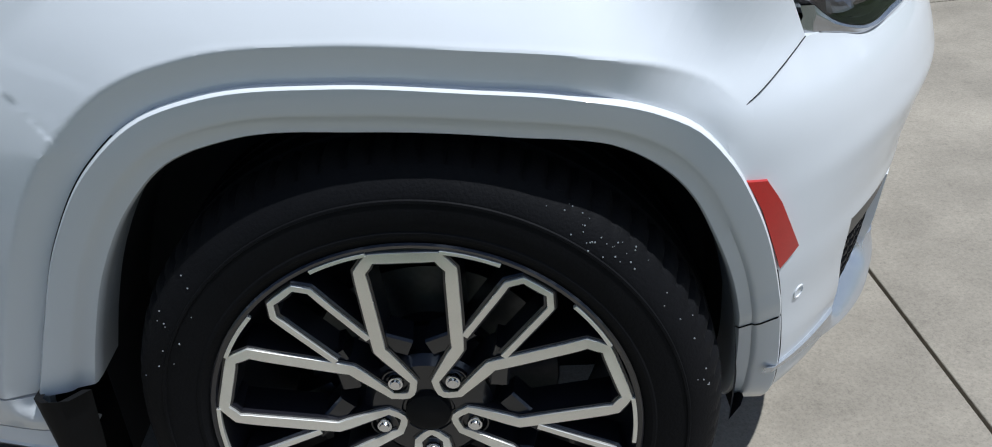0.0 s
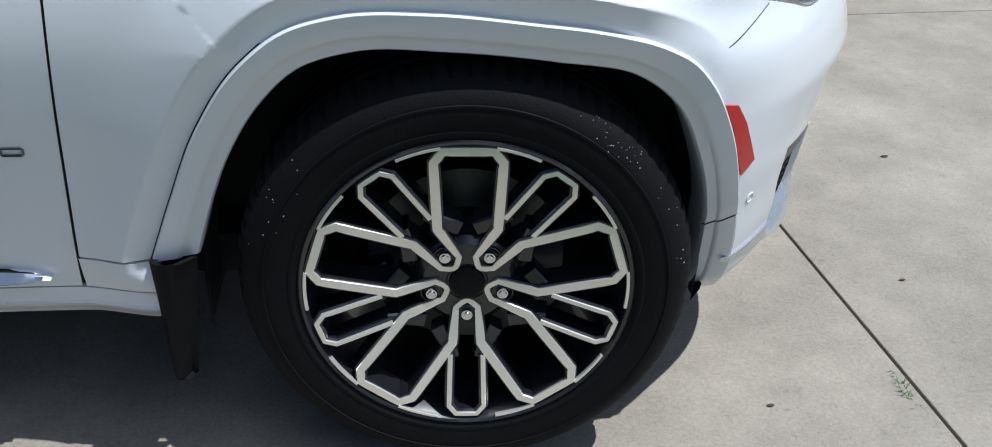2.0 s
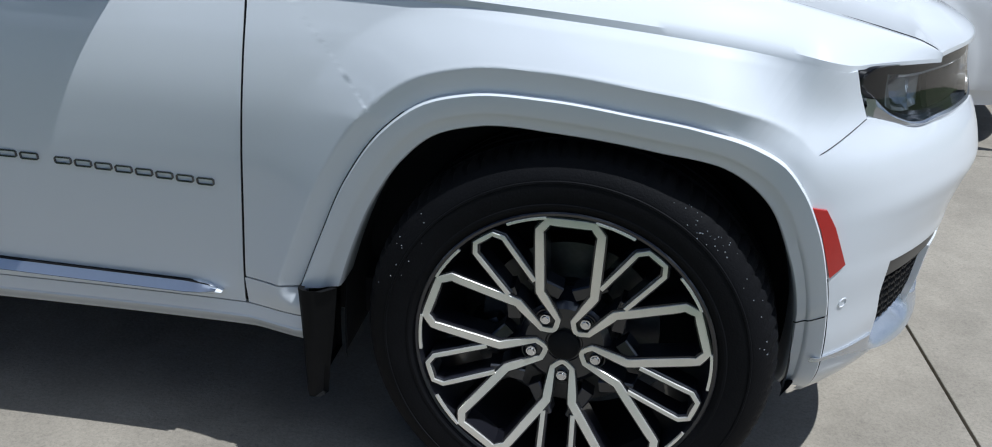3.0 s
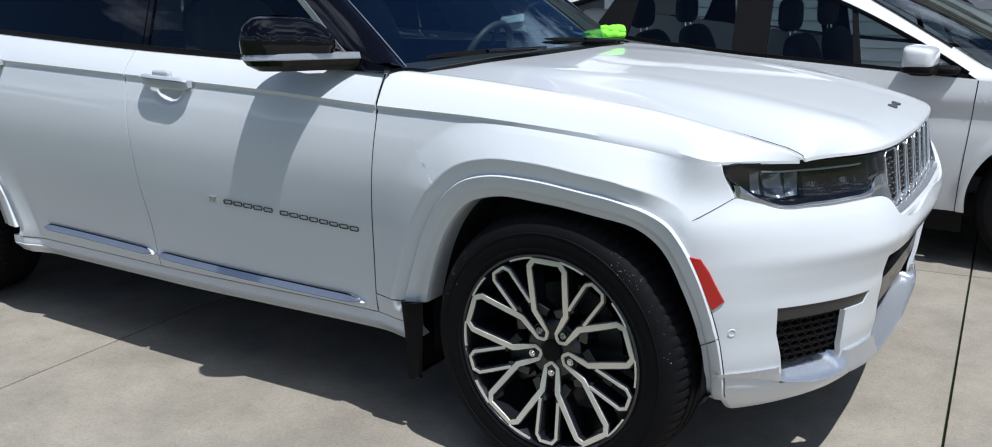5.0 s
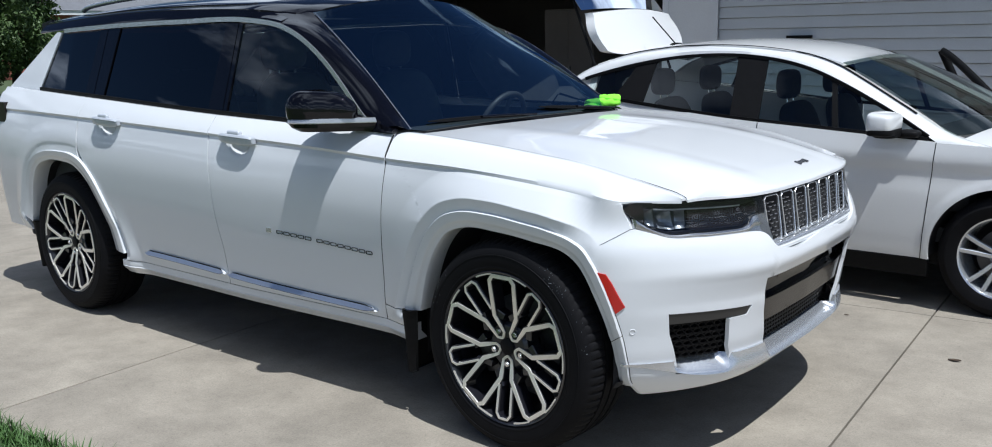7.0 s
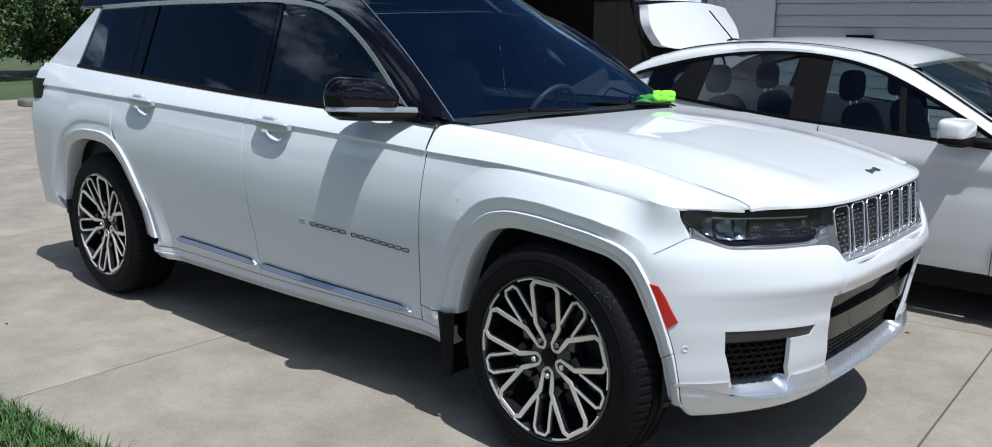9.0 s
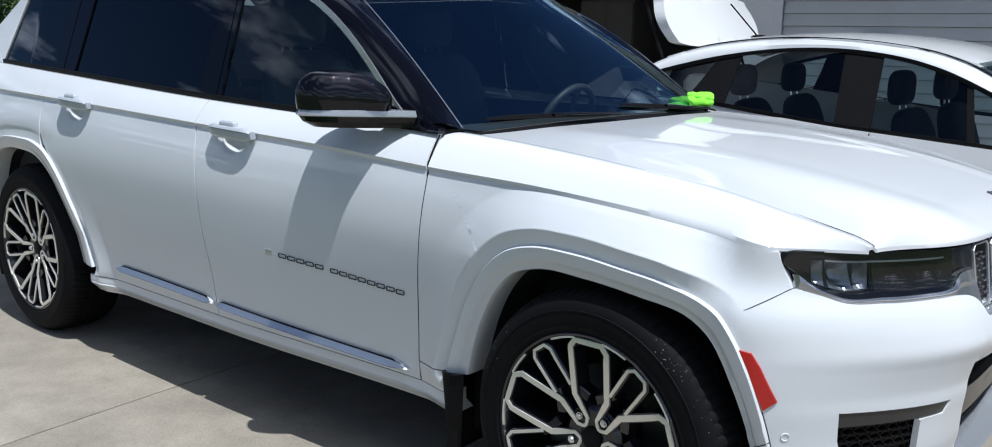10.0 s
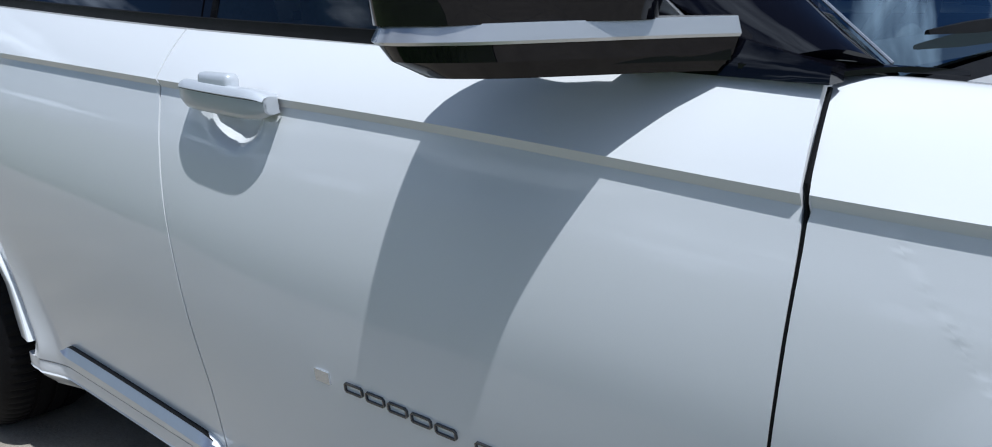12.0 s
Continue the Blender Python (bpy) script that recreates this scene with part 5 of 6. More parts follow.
cap = smooth_line([(-0.990, -1.064), (-0.952, -1.094), (-0.885, -1.078), (-0.810, -0.990), (-0.742, -0.912), (-0.760, -0.888), (-0.85, -0.888), (-0.955, -0.896), (-0.988, -0.925), (-0.990, -1.064)], 44)[:-1]
P = []
for k in np.linspace(0, 1, 22):
    a = k * math.pi / 2
    s = (0.965 + 0.06 * math.sin(min(1.0, k * 1.6) * math.pi)) * max(0.02, math.cos(a)) ** 0.36
    row = []
    for cx_, cy_ in cap:
        px, py = -0.885 + (cx_ + 0.885) * s, -0.985 + (cy_ + 0.985) * s
        ahead = (px + 0.984) / 0.22
        row.append((px, py, 1.1600 + (0.112 - 0.026 * ahead * ahead) * math.sin(a) ** 0.9))
    P.append(row + row[:1])
shell = patch(np.array(P), None)
plan = smooth_line([(-0.986, -1.068), (-0.948, -1.094), (-0.88, -1.070), (-0.80, -0.985), (-0.725, -0.890), (-0.690, -0.856)], 20)
plan = [tuple(p) for p in plan] + [(-0.70, -0.846), (-0.80, -0.880), (-0.90, -0.905), (-0.978, -0.912)]
inset = lambda f, c=(-0.79, -0.900): [(c[0] + (a - c[0]) * f, c[1] + (b - c[1]) * f) for a, b in plan]
band = merge(loft(inset(0.985), plan, 1.142, 1.145), loft(plan, inset(0.965), 1.145, 1.161))
low = merge(loft(inset(0.80), inset(0.93), 1.110, 1.126), loft(inset(0.93), inset(0.975), 1.126, 1.1415))
sail_rows = []
for t in np.linspace(0, 1, 12):
    row = []
    for k in np.linspace(0, 1, 4):
        x = (-0.87 + 0.272 * t) * (1 - k) + (-0.81 + 0.212 * t) * k
        zb = float(belt(x)) - 0.004
        z = zb + k * (1.168 - 0.050 * t - zb)
        row.append((x, -(float(glass_w(np.array(x), np.array(z))) + 0.012 + 0.004 * t), z))
    sail_rows.append(row)
sail = patch(np.array(sail_rows), (0, 0.03, 0))
wedge = plan_slab([(-0.86, -0.955), (-0.80, -0.975), (-0.73, -0.890), (-0.695, -0.858), (-0.80, -0.845)], 1.116, 1.143, 0.004)
for side, door in ((1, door_near_f), (-1, door_far_f)):
    put = (lambda g: g) if side > 0 else (lambda g: ([np.array(q) - np.array((0.15, 0, 0)) for q in flip_y(g)[0]], flip_y(g)[1]))
    mir = part("door_mirror", put(shell), BLACK_GLOSS, door, "gloss black mirror with silver band", angle=60)
    part("mirror_band", put(band), TRIM_SILVER, mir, "satin silver band", angle=40)
    part("mirror_foot", put(merge(low, wedge)), BLACK_GLOSS, mir, angle=40)
    part("mirror_sail", put(sail), BLACK_GLOSS, mir)

# ---- SUV: cabin seen through the glass ----
for s in (-1, 1):
    part("door_lining", box(-3.85, -0.62, min(s * 0.79, s * 0.82), max(s * 0.79, s * 0.82), 0.40, 1.09), INTERIOR, suv)
part("cabin_floor", box(-3.85, -0.45, -0.79, 0.79, 0.40, 0.55), INTERIOR, suv)
part("load_cover", box(-3.85, -3.05, -0.79, 0.79, 0.55, 1.05, 0.02), INTERIOR, suv)
P = [[(-0.60 - 0.10 * y * y, y * 0.76, 1.094 - 0.010 * y * y), (-0.74, y * 0.77, 1.104), (-0.92 - 0.03 * (1 - y * y), y * 0.78, 1.07), (-0.95, y * 0.78, 0.90), (-0.85, y * 0.78, 0.60)] for y in np.linspace(-1, 1, 20)]
part("dashboard", patch(np.array(P), None), INTERIOR, suv, angle=50)
cw = Vector((-1.02, 0.38, 1.03))
ring = [np.array(cw + Matrix.Rotation(radians(-66), 3, "Y") @ Vector((0.175 * math.cos(a), 0.175 * math.sin(a), 0))) for a in np.linspace(0, 2 * math.pi, 40)[:-1]]
sw = part("steering_wheel", sweep(ring, round_profile(0.015, 0.015, 8), up=(1, 0, 0.4), closed=True), SEAT, suv, "black leather steering wheel", angle=60)
part("steering_boss", superblob(tuple(cw + Vector((0.03, 0, 0))), (0.035, 0.075, 0.06), 0.8), INTERIOR, sw)
for a in (0, 180, 270):
    d = Matrix.Rotation(radians(-66), 3, "Y") @ Vector((0.17 * math.sin(radians(a)) * -1, 0.17 * math.cos(radians(a)), 0))
    part("steering_spoke", sweep([np.array(cw), np.array(cw + d)], round_profile(0.018, 0.008, 8), up=(1, 0, 0.4)), INTERIOR, sw)


def car_seat(parent, x, y, z, material, scale=1.0):
    back = superblob((0, 0, 0), (0.075, 0.24, 0.34), 0.55)
    m = Matrix.Translation((x, y, z)) @ Matrix.Scale(scale, 4)
    tilt = Matrix.Rotation(radians(-16), 4, "Y")
    seat = part("car_seat", moved(back, m @ Matrix.Translation((-0.22, 0, 0.32)) @ tilt), material, parent, "black leather seat", angle=60)
    part("cushion", moved(superblob((0.03, 0, 0.0), (0.27, 0.25, 0.09), 0.5), m), material, seat, angle=60)
    part("headrest", moved(superblob((-0.36, 0, 0.76), (0.055, 0.13, 0.10), 0.6), m), material, seat, angle=60)
    for s in (-0.05, 0.05):
        part("headrest_post", moved(sweep([np.array((-0.335, s, 0.58)), np.array((-0.355, s, 0.72))], round_profile(0.007, 0.007, 8), up=(1, 0, 0)), m), CHROME, seat)


for x, y in ((-1.45, -0.39), (-1.45, 0.39), (-2.35, -0.36), (-2.35, 0.36)):
    car_seat(suv, x, y, 0.66, SEAT)

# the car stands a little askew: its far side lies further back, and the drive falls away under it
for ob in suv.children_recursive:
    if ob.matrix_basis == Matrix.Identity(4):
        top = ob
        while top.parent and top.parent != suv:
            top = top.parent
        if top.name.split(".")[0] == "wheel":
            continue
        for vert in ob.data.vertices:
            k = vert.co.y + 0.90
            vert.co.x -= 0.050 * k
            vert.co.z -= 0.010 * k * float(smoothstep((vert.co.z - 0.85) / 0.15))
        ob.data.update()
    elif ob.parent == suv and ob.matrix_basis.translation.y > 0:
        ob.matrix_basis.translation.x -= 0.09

# ---- green cloth left on the cowl ----
cloth = thing("cleaning_cloth", (-0.745, 0.775, 1.092), "crumpled lime-green microfibre cloth on SUV cowl", "cloth")
rng = np.random.default_rng(4)
for k, (c, r, name) in enumerate((((0.02, 0.0, 0.026), (0.095, 0.070, 0.022), "fold"), ((0.045, 0.02, 0.046), (0.065, 0.045, 0.018), "fold"), ((0.0, -0.06, 0.012), (0.045, 0.06, 0.010), "corner"))):
    v, f = superblob(c, r, 0.8, 40, 24)
    v = [p + np.array((0.008, 0.008, 0.012)) * (noise.noise(Vector(p) * 28 + Vector((k * 7, 0, 0)))) for p in v]
    part(name, (v, f), CLOTH, cloth, angle=60)


# ---- second car: white five-door hatchback, tailgate and one door open ----
HB = thing("hatchback", (0.985, 2.70, 0), "white five-door hatchback with raised tailgate", "car")
hb_low = spline([0.18, 0.26, 0.36, 0.50, 0.62, 0.70, 0.735, 0.78, 0.90, 1.0, 1.10], [0.855, 0.885, 0.897, 0.902, 0.900, 0.893, 0.893, 0.902, 0.886, 0.862, 0.835])
hb_belt = spline([-3.1, -2.41, -1.91, -1.50, -1.15, -0.815, -0.43, 0.0], [1.115, 1.060, 1.004, 0.964, 0.941, 0.919, 0.895, 0.87])
hb_top = spline([-2.75, -2.62, -2.41, -2.23, -1.81, -1.42, -1.24, -1.06, -0.925, -0.72, -0.55, -0.38], [1.115, 1.167, 1.227, 1.268, 1.322, 1.311, 1.282, 1.231, 1.176, 1.079, 0.992, 0.895])
HG = 0.0025


def hb_w(x, z):
    w = hb_low(z) - 0.05 * np.clip((x - 0.1) / 0.8, 0, 1.2) ** 2 - 0.07 * np.clip((-2.3 - x) / 1.0, 0, 1.2) ** 2
    for ax in (0.0, -2.648):
        d = np.abs(np.hypot(x - ax, z - 0.316) - 0.35)
        w = w + 0.010 * smoothstep((0.07 - d) / 0.05)
    return w


def hb_sheet(X, Z):
    return np.stack([X, -hb_w(X, Z), Z], -1)


def hb_both(name, geo, material, label="", angle=32, sides=(1, -1)):
    obs = []
    for s in sides:
        obs.append(part(name, geo if s > 0 else flip_y(geo), material, HB, label, angle=angle))
    return obs


def hb_door(xa, xb, z0, n=50, m=50):
    u, v = np.linspace(0, 1, n), np.linspace(0, 1, m)
    X, Z = np.zeros((m, n)), np.zeros((m, n))
    for j in range(m):
        zn = z0 + (0.99 - z0) * v[j]
        X[j] = xa(zn) + (xb(zn) - xa(zn)) * u
        Z[j] = z0 + (hb_belt(X[j]) - 0.003 - z0) * v[j]
    return patch(hb_sheet(X, Z), (0, 0.02, 0))


g1 = spline([0.2, 0.4, 0.7, 0.9, 1.0], [-0.395, -0.385, -0.362, -0.350, -0.352])
g2 = spline([0.2, 0.5, 0.8, 1.05], [-1.36, -1.355, -1.345, -1.335])
g3 = spline([0.2, 0.30, 0.45, 0.60, 0.72, 0.85, 1.1], [-2.17, -2.20, -2.25, -2.33, -2.42, -2.50, -2.50])
hb_both("front_door", hb_door(lambda z: g2(z) + HG, lambda z: g1(z) - HG, 0.272), HATCH_WHITE, sides=(1,))
hb_both("rear_door", hb_door(lambda z: g3(z) + HG, lambda z: g2(z) - HG, 0.272), HATCH_WHITE)
ang = np.linspace(math.pi + 0.13, -0.12, 90)
arch = np.stack([0.355 * np.cos(ang), 0.316 + 0.355 * np.sin(ang)], 1)
edge = np.array([(float(g1(z)) + HG, z) for z in np.linspace(0.272, 0.885, 16)] + [(x, 0.885 - 0.085 * (max(0.0, x + 0.34) / 1.0) ** 1.5) for x in np.linspace(-0.33, 0.62, 30)] + [(0.74, z) for z in np.linspace(0.77, 0.272, 12)])
X, Z = fan(arch, edge, (0, 0.30), 80, 20)
hb_both("fender", patch(hb_sheet(X, Z), (0, 0.02, 0)), HATCH_WHITE)
arch_r = arch + np.array((-2.648, 0))
edge = np.array([(-3.30, z) for z in np.linspace(0.30, 1.06, 14)] + [(x, float(hb_belt(x)) - 0.002) for x in np.linspace(-3.25, -2.51, 20)] + [(float(g3(z)) - HG, z) for z in np.linspace(1.02, 0.62, 12)])
inner = arch_r[(arch_r[:, 0] < -2.36)]
X, Z = fan(inner, edge, (-2.648, 0.30), 80, 18)
hb_both("quarter_panel", patch(hb_sheet(X, Z), (0, 0.02, 0)), HATCH_WHITE)
# dark beads laid on the skin as the shade of the door gaps
for gap, za, zb in ((g1, 0.275, 0.885), (g2, 0.275, 0.945), (g3, 0.30, 1.05)):
    zz = np.linspace(za, zb, 24)
    hb_both("shut_line", sweep(np.stack([gap(zz), -(hb_w(gap(zz), zz) + 0.0004), zz], -1), round_profile(0.002, 0.002, 6), up=(1, 0, 0)), BLACK_PLASTIC, sides=(1,))
u, v = np.meshgrid(np.linspace(-2.25, -0.36, 30), np.linspace(0.17, 0.268, 6))
hb_both("sill", patch(np.stack([u, -(0.872 + 0.02 * (v - 0.17) / 0.1), v], -1), (0, 0.05, 0)), BLACK_PLASTIC)
for ax in (0.0, -2.648):
    a = np.linspace(-0.1, math.pi + 0.1, 30)
    P = np.stack([np.stack([ax + 0.36 * np.cos(a), np.full(30, y), 0.316 + 0.36 * np.sin(a)], -1) for y in (-0.885, -0.60)], 1)
    hb_both("wheel_liner", patch(P, None), LINER)
part("underbody", box(-3.2, 0.7, -0.62, 0.62, 0.18, 0.62, 0.03), LINER, HB)
# bonnet, nose, windscreen, roof
P = []
for t in np.linspace(0, 1, 30):
    x = -0.12 + t * 0.92
    P.append([(x - 0.16 * y * y * (1 - t) - 0.16 * y * y * t, 0.80 * y, 0.955 - 0.15 * t ** 1.6 - 0.075 * abs(y) ** 3 - 0.02 * t) for y in np.linspace(-1, 1, 30)])
part("bonnet", patch(np.array(P), (0, 0, -0.02)), HATCH_WHITE, HB)
P = []
for z in np.linspace(0.20, 0.80, 16):
    P.append([(0.36 + (0.50 - 0.05 * abs((z - 0.5) / 0.3) ** 2) * (1 - abs(y) ** 2.2) ** (1 / 2.2), 0.86 * y, z) for y in np.linspace(-1, 1, 40)])
part("nose", patch(np.array(P), (-0.02, 0, 0)), HATCH_WHITE, HB)


def hb_screen(y, t):
    b = np.stack([-0.08 - 0.22 * y ** 2, 0.76 * y, 0.940 - 0.03 * y ** 2], -1)
    a = np.stack([-0.875 - 0.09 * y ** 2, 0.575 * y, 1.318 - 0.034 * y ** 2], -1)
    p = b + (a - b) * t[..., None]
    p[..., 2] += 0.025 * np.sin(np.pi * t)
    return p


u, t = np.meshgrid(np.linspace(-1, 1, 26), np.linspace(0, 1, 16))
o = part("windscreen", patch(hb_screen(u, t), (-0.003, 0, -0.004)), GLASS_HATCH, HB, "pale green windscreen")
o.visible_shadow = False
hb_edge = spline([-2.62, -2.36, -2.08, -1.67, -1.36, -1.11, -0.95], [1.270, 1.338, 1.371, 1.384, 1.363, 1.322, 1.275])
P = np.zeros((40, 31, 3))
for i, s in enumerate(np.linspace(0, 1, 40)):
    for j, y in enumerate(np.linspace(-1, 1, 31)):
        x = (-0.875 - 0.09 * y * y) * (1 - s) + (-2.62) * s
        half = 0.578 + 0.05 * min(1, s / 0.2) - 0.03 * max(0, s - 0.5)
        P[i, j] = (x, y * half, float(hb_edge(np.clip(x, -2.62, -0.85))) + 0.036 * (1 - abs(y) ** 2.4))
part("roof", patch(P, (0, 0, -0.015)), HATCH_WHITE, HB)
hb_glass = lambda x, z: 0.858 - 0.20 * np.clip((z - hb_belt(x)) / 0.40, 0, 1.2) - 0.03 * np.clip((-2.2 - x) / 0.5, 0, 1)
# side frame: white cant rail from bonnet foot over the doors to the tail
line = smooth_line([(-0.10, 0.865), (-0.30, 0.915), (-0.55, 1.045), (-0.82, 1.190), (-0.97, 1.265), (-1.11, 1.312), (-1.36, 1.355), (-1.67, 1.377), (-2.08, 1.364), (-2.43, 1.303), (-2.62, 1.236), (-2.76, 1.158), (-3.05, 1.09)], 60)
inn = smooth_line([(-0.34, 0.870), (-0.45, 0.940), (-0.72, 1.085), (-0.925, 1.184), (-1.06, 1.238), (-1.24, 1.290), (-1.42, 1.319), (-1.81, 1.330), (-2.23, 1.276), (-2.41, 1.235), (-2.62, 1.174), (-2.75, 1.120), (-2.95, 1.085)], 60)
rows = []
for (a, b), (c, d) in zip(line, inn):
    w0 = float(hb_glass(np.array(c), np.array(d))) + 0.006
    w1 = w0 - 0.020 - 0.055 * max(0.0, min(1.0, (b - 0.95) / 0.4))
    rows.append([(c, -w0 + 0.01, d), (c, -w0, d + 0.004), (c + (a - c) * 0.4, -w0 + 0.006, d + (b - d) * 0.4 + 0.004), (a, -w1, b + 0.004), (a, -w1 + 0.03, b + 0.006), (a, -w1 + 0.10, b - 0.006)])
hb_both("roof_frame", patch(np.array(rows), (0, 0.02, 0)), HATCH_WHITE, angle=50)
rail = np.stack([line[8:48, 0], -np.array([r[3][1] for r in rows])[8:48] * -1, line[8:48, 1] + 0.010], -1)
hb_both("roof_seam", sweep(rail, round_profile(0.006, 0.004, 6)), BLACK_PLASTIC)


def hb_pane(name, x0, x1, x0t, x1t, material, label=""):
    k, v = np.linspace(0, 1, 24), np.linspace(0, 1, 10)
    P = np.zeros((10, 24, 3))
    for j, t in enumerate(v):
        x = (x0 + (x0t - x0) * t) + ((x1 + (x1t - x1) * t) - (x0 + (x0t - x0) * t)) * k
        lo, hi = hb_belt(x) + 0.003, np.maximum(hb_top(x), hb_belt(x) + 0.006)
        z = lo + (hi - lo) * t
        P[j] = np.stack([x, -hb_glass(x, z) + 0.004, z], -1)
    for o in hb_both(name, patch(P, (0, 0.004, 0)), material, label):
        o.visible_shadow = False


HB_GLASS = glass("hatchback_side_glass", (0.84, 0.96, 0.97), 0.80)
hb_pane("front_window", -1.35, -0.905, -1.375, -0.965, HB_GLASS, "clear pale green glass")
hb_pane("corner_window", -0.875, -0.42, -0.94, -0.42, HB_GLASS)
hb_pane("rear_window", -2.13, -1.52, -2.10, -1.555, HB_GLASS, "clear pale green glass")
hb_pane("quarter_window", -2.56, -2.35, -2.56, -2.225, HB_GLASS)
for xa, xb, ta, tb in ((-1.525, -1.345, -1.56, -1.37), (-2.355, -2.125, -2.23, -2.095), (-0.907, -0.873, -0.967, -0.938)):
    P = np.zeros((10, 4, 3))
    for j, t in enumerate(np.linspace(0, 1, 10)):
        x = np.linspace(xa + (ta - xa) * t, xb + (tb - xb) * t, 4)
        z = hb_belt(x) + (hb_top(x) - hb_belt(x)) * t
        P[j] = np.stack([x, -hb_glass(x, z) - 0.001, z], -1)
    hb_both("pillar_cover", patch(P, (0, 0.012, 0)), BLACK_PLASTIC)
x = np.linspace(-2.60, -0.40, 50)
hb_both("waist_seal", sweep(np.stack([x, -(hb_glass(x, hb_belt(x)) + 0.002), hb_belt(x) + 0.004], -1), [(-0.005, -0.011), (0.005, -0.011), (0.005, 0.011), (-0.005, 0.011)]), BLACK_PLASTIC)
x = np.linspace(-2.60, -0.40, 60)
hb_both("window_seal", sweep(np.stack([x, -(hb_glass(x, hb_top(x)) + 0.004), hb_top(x) + 0.004], -1), [(-0.006, -0.010), (0.006, -0.010), (0.006, 0.010), (-0.006, 0.010)]), BLACK_PLASTIC)
# mirror
shell = superblob((-0.585, -0.985, 0.985), (0.070, 0.118, 0.064), 0.45, shear=lambda q: np.array((q[0], q[1], q[2] * (1 - 0.25 * (q[0] + 1) / 2))))
foot = merge(superblob((-0.585, -0.984, 0.944), (0.0705, 0.1185, 0.026), 0.5), superblob((-0.575, -0.965, 0.925), (0.06, 0.09, 0.020), 0.6), superblob((-0.49, -0.88, 0.925), (0.06, 0.05, 0.022), 0.7))
for s in (1, -1):
    put = (lambda g: g) if s > 0 else flip_y
    m = part("door_mirror", put(shell), HATCH_WHITE, HB, "white door mirror on black foot", angle=60)
    part("mirror_foot", put(foot), BLACK_PLASTIC, m, angle=60)
# roof aerial
part("aerial_base", superblob((-2.33, -0.06, 1.378), (0.055, 0.025, 0.022), 0.8), BLACK_PLASTIC, HB, angle=60)
part("aerial", sweep([np.array((-2.34, -0.06, 1.390)), np.array((-2.53, -0.06, 1.580))], round_profile(0.005, 0.005, 8)), BLACK_PLASTIC, HB, "thin black roof aerial")
# upper tail behind the quarter window
rows = []
for x in np.linspace(-2.52, -3.22, 16):
    zl = float(hb_belt(x)) - 0.004
    zt = float(np.interp(-x, [2.43, 2.62, 2.76, 3.05, 3.3], [1.302, 1.236, 1.158, 1.115, 1.10])) + 0.004
    zt = max(zt, zl + 0.01)
    rows.append([(x, -(float(hb_w(x, zl)) + (float(hb_glass(np.array(x), np.array(zt))) - 0.05 - float(hb_w(x, zl))) * k), zl + (zt - zl) * k) for k in np.linspace(0, 1, 6)])
hb_both("tail_shoulder", patch(np.array(rows), (0, 0.02, 0)), HATCH_WHITE)
# raised tailgate: spoiler, glass, stays
rows = []
for t in np.linspace(0, 1, 14):
    rows.append([(-2.64 - 0.13 * t + 0.05 * math.cos(y * 1.4), 0.05 + y * (0.52 + 0.05 * math.sin(math.pi * min(1, t * 1.1))), 1.300 + 0.31 * t + 0.03 * (1 - y * y) + 0.05 * abs(y) ** 4 * (1 - t)) for y in np.linspace(-1, 1, 30)])
gate = part("tailgate", patch(np.array(rows), (-0.07, 0, 0)), HATCH_WHITE, HB, "white tailgate raised open", angle=40)
rows = []
for t in np.linspace(0, 1, 10):
    rows.append([(-2.80 - 0.34 * t, y * (0.55 - 0.03 * t), 1.63 + 0.42 * t + 0.02 * (1 - y * y)) for y in np.linspace(-1, 1, 16)])
part("rear_glass", patch(np.array(rows), (-0.004, 0, 0)), GLASS_DARK, gate, "dark rear screen")
rows = []
for t in np.linspace(0, 1, 10):
    rows.append([(-3.15 - 0.34 * t + 0.05 * math.sin(3.1 * t), y * 0.62, 2.06 + 0.20 * t) for y in np.linspace(-1, 1, 16)])
part("gate_panel", patch(np.array(rows), (-0.05, 0, -0.05)), HATCH_WHITE, gate)
for s in (-1, 1):
    part("gas_stay", sweep([np.array((-2.70, s * 0.50, 1.20)), np.array((-2.93, s * 0.50, 1.77))], round_profile(0.010, 0.010, 8), up=(1, 0, 0)), BLACK_PLASTIC, gate, "black gas stay")
part("luggage_floor", box(-3.25, -2.3, -0.6, 0.6, 0.62, 0.70, 0.01), INTERIOR, HB)
part("cabin_floor", box(-2.4, -0.2, -0.75, 0.75, 0.34, 0.42), INTERIOR, HB)
part("dashboard", box(-0.62, -0.20, -0.74, 0.74, 0.50, 0.90, 0.06), INTERIOR, HB)
for s in (-1,):
    part("door_lining", box(-2.45, -0.40, -0.80, -0.78, 0.40, 0.89), INTERIOR, HB)
HB_SEAT = mat("charcoal_seat_cloth", (0.035, 0.035, 0.04), 0.9, spread=0.2, scale=30, fine=400, bump=0.2)
for x, y in ((-1.05, -0.37), (-1.05, 0.37), (-1.95, -0.34), (-1.95, 0.34)):
    car_seat(HB, x, y, 0.46, HB_SEAT, 0.90)
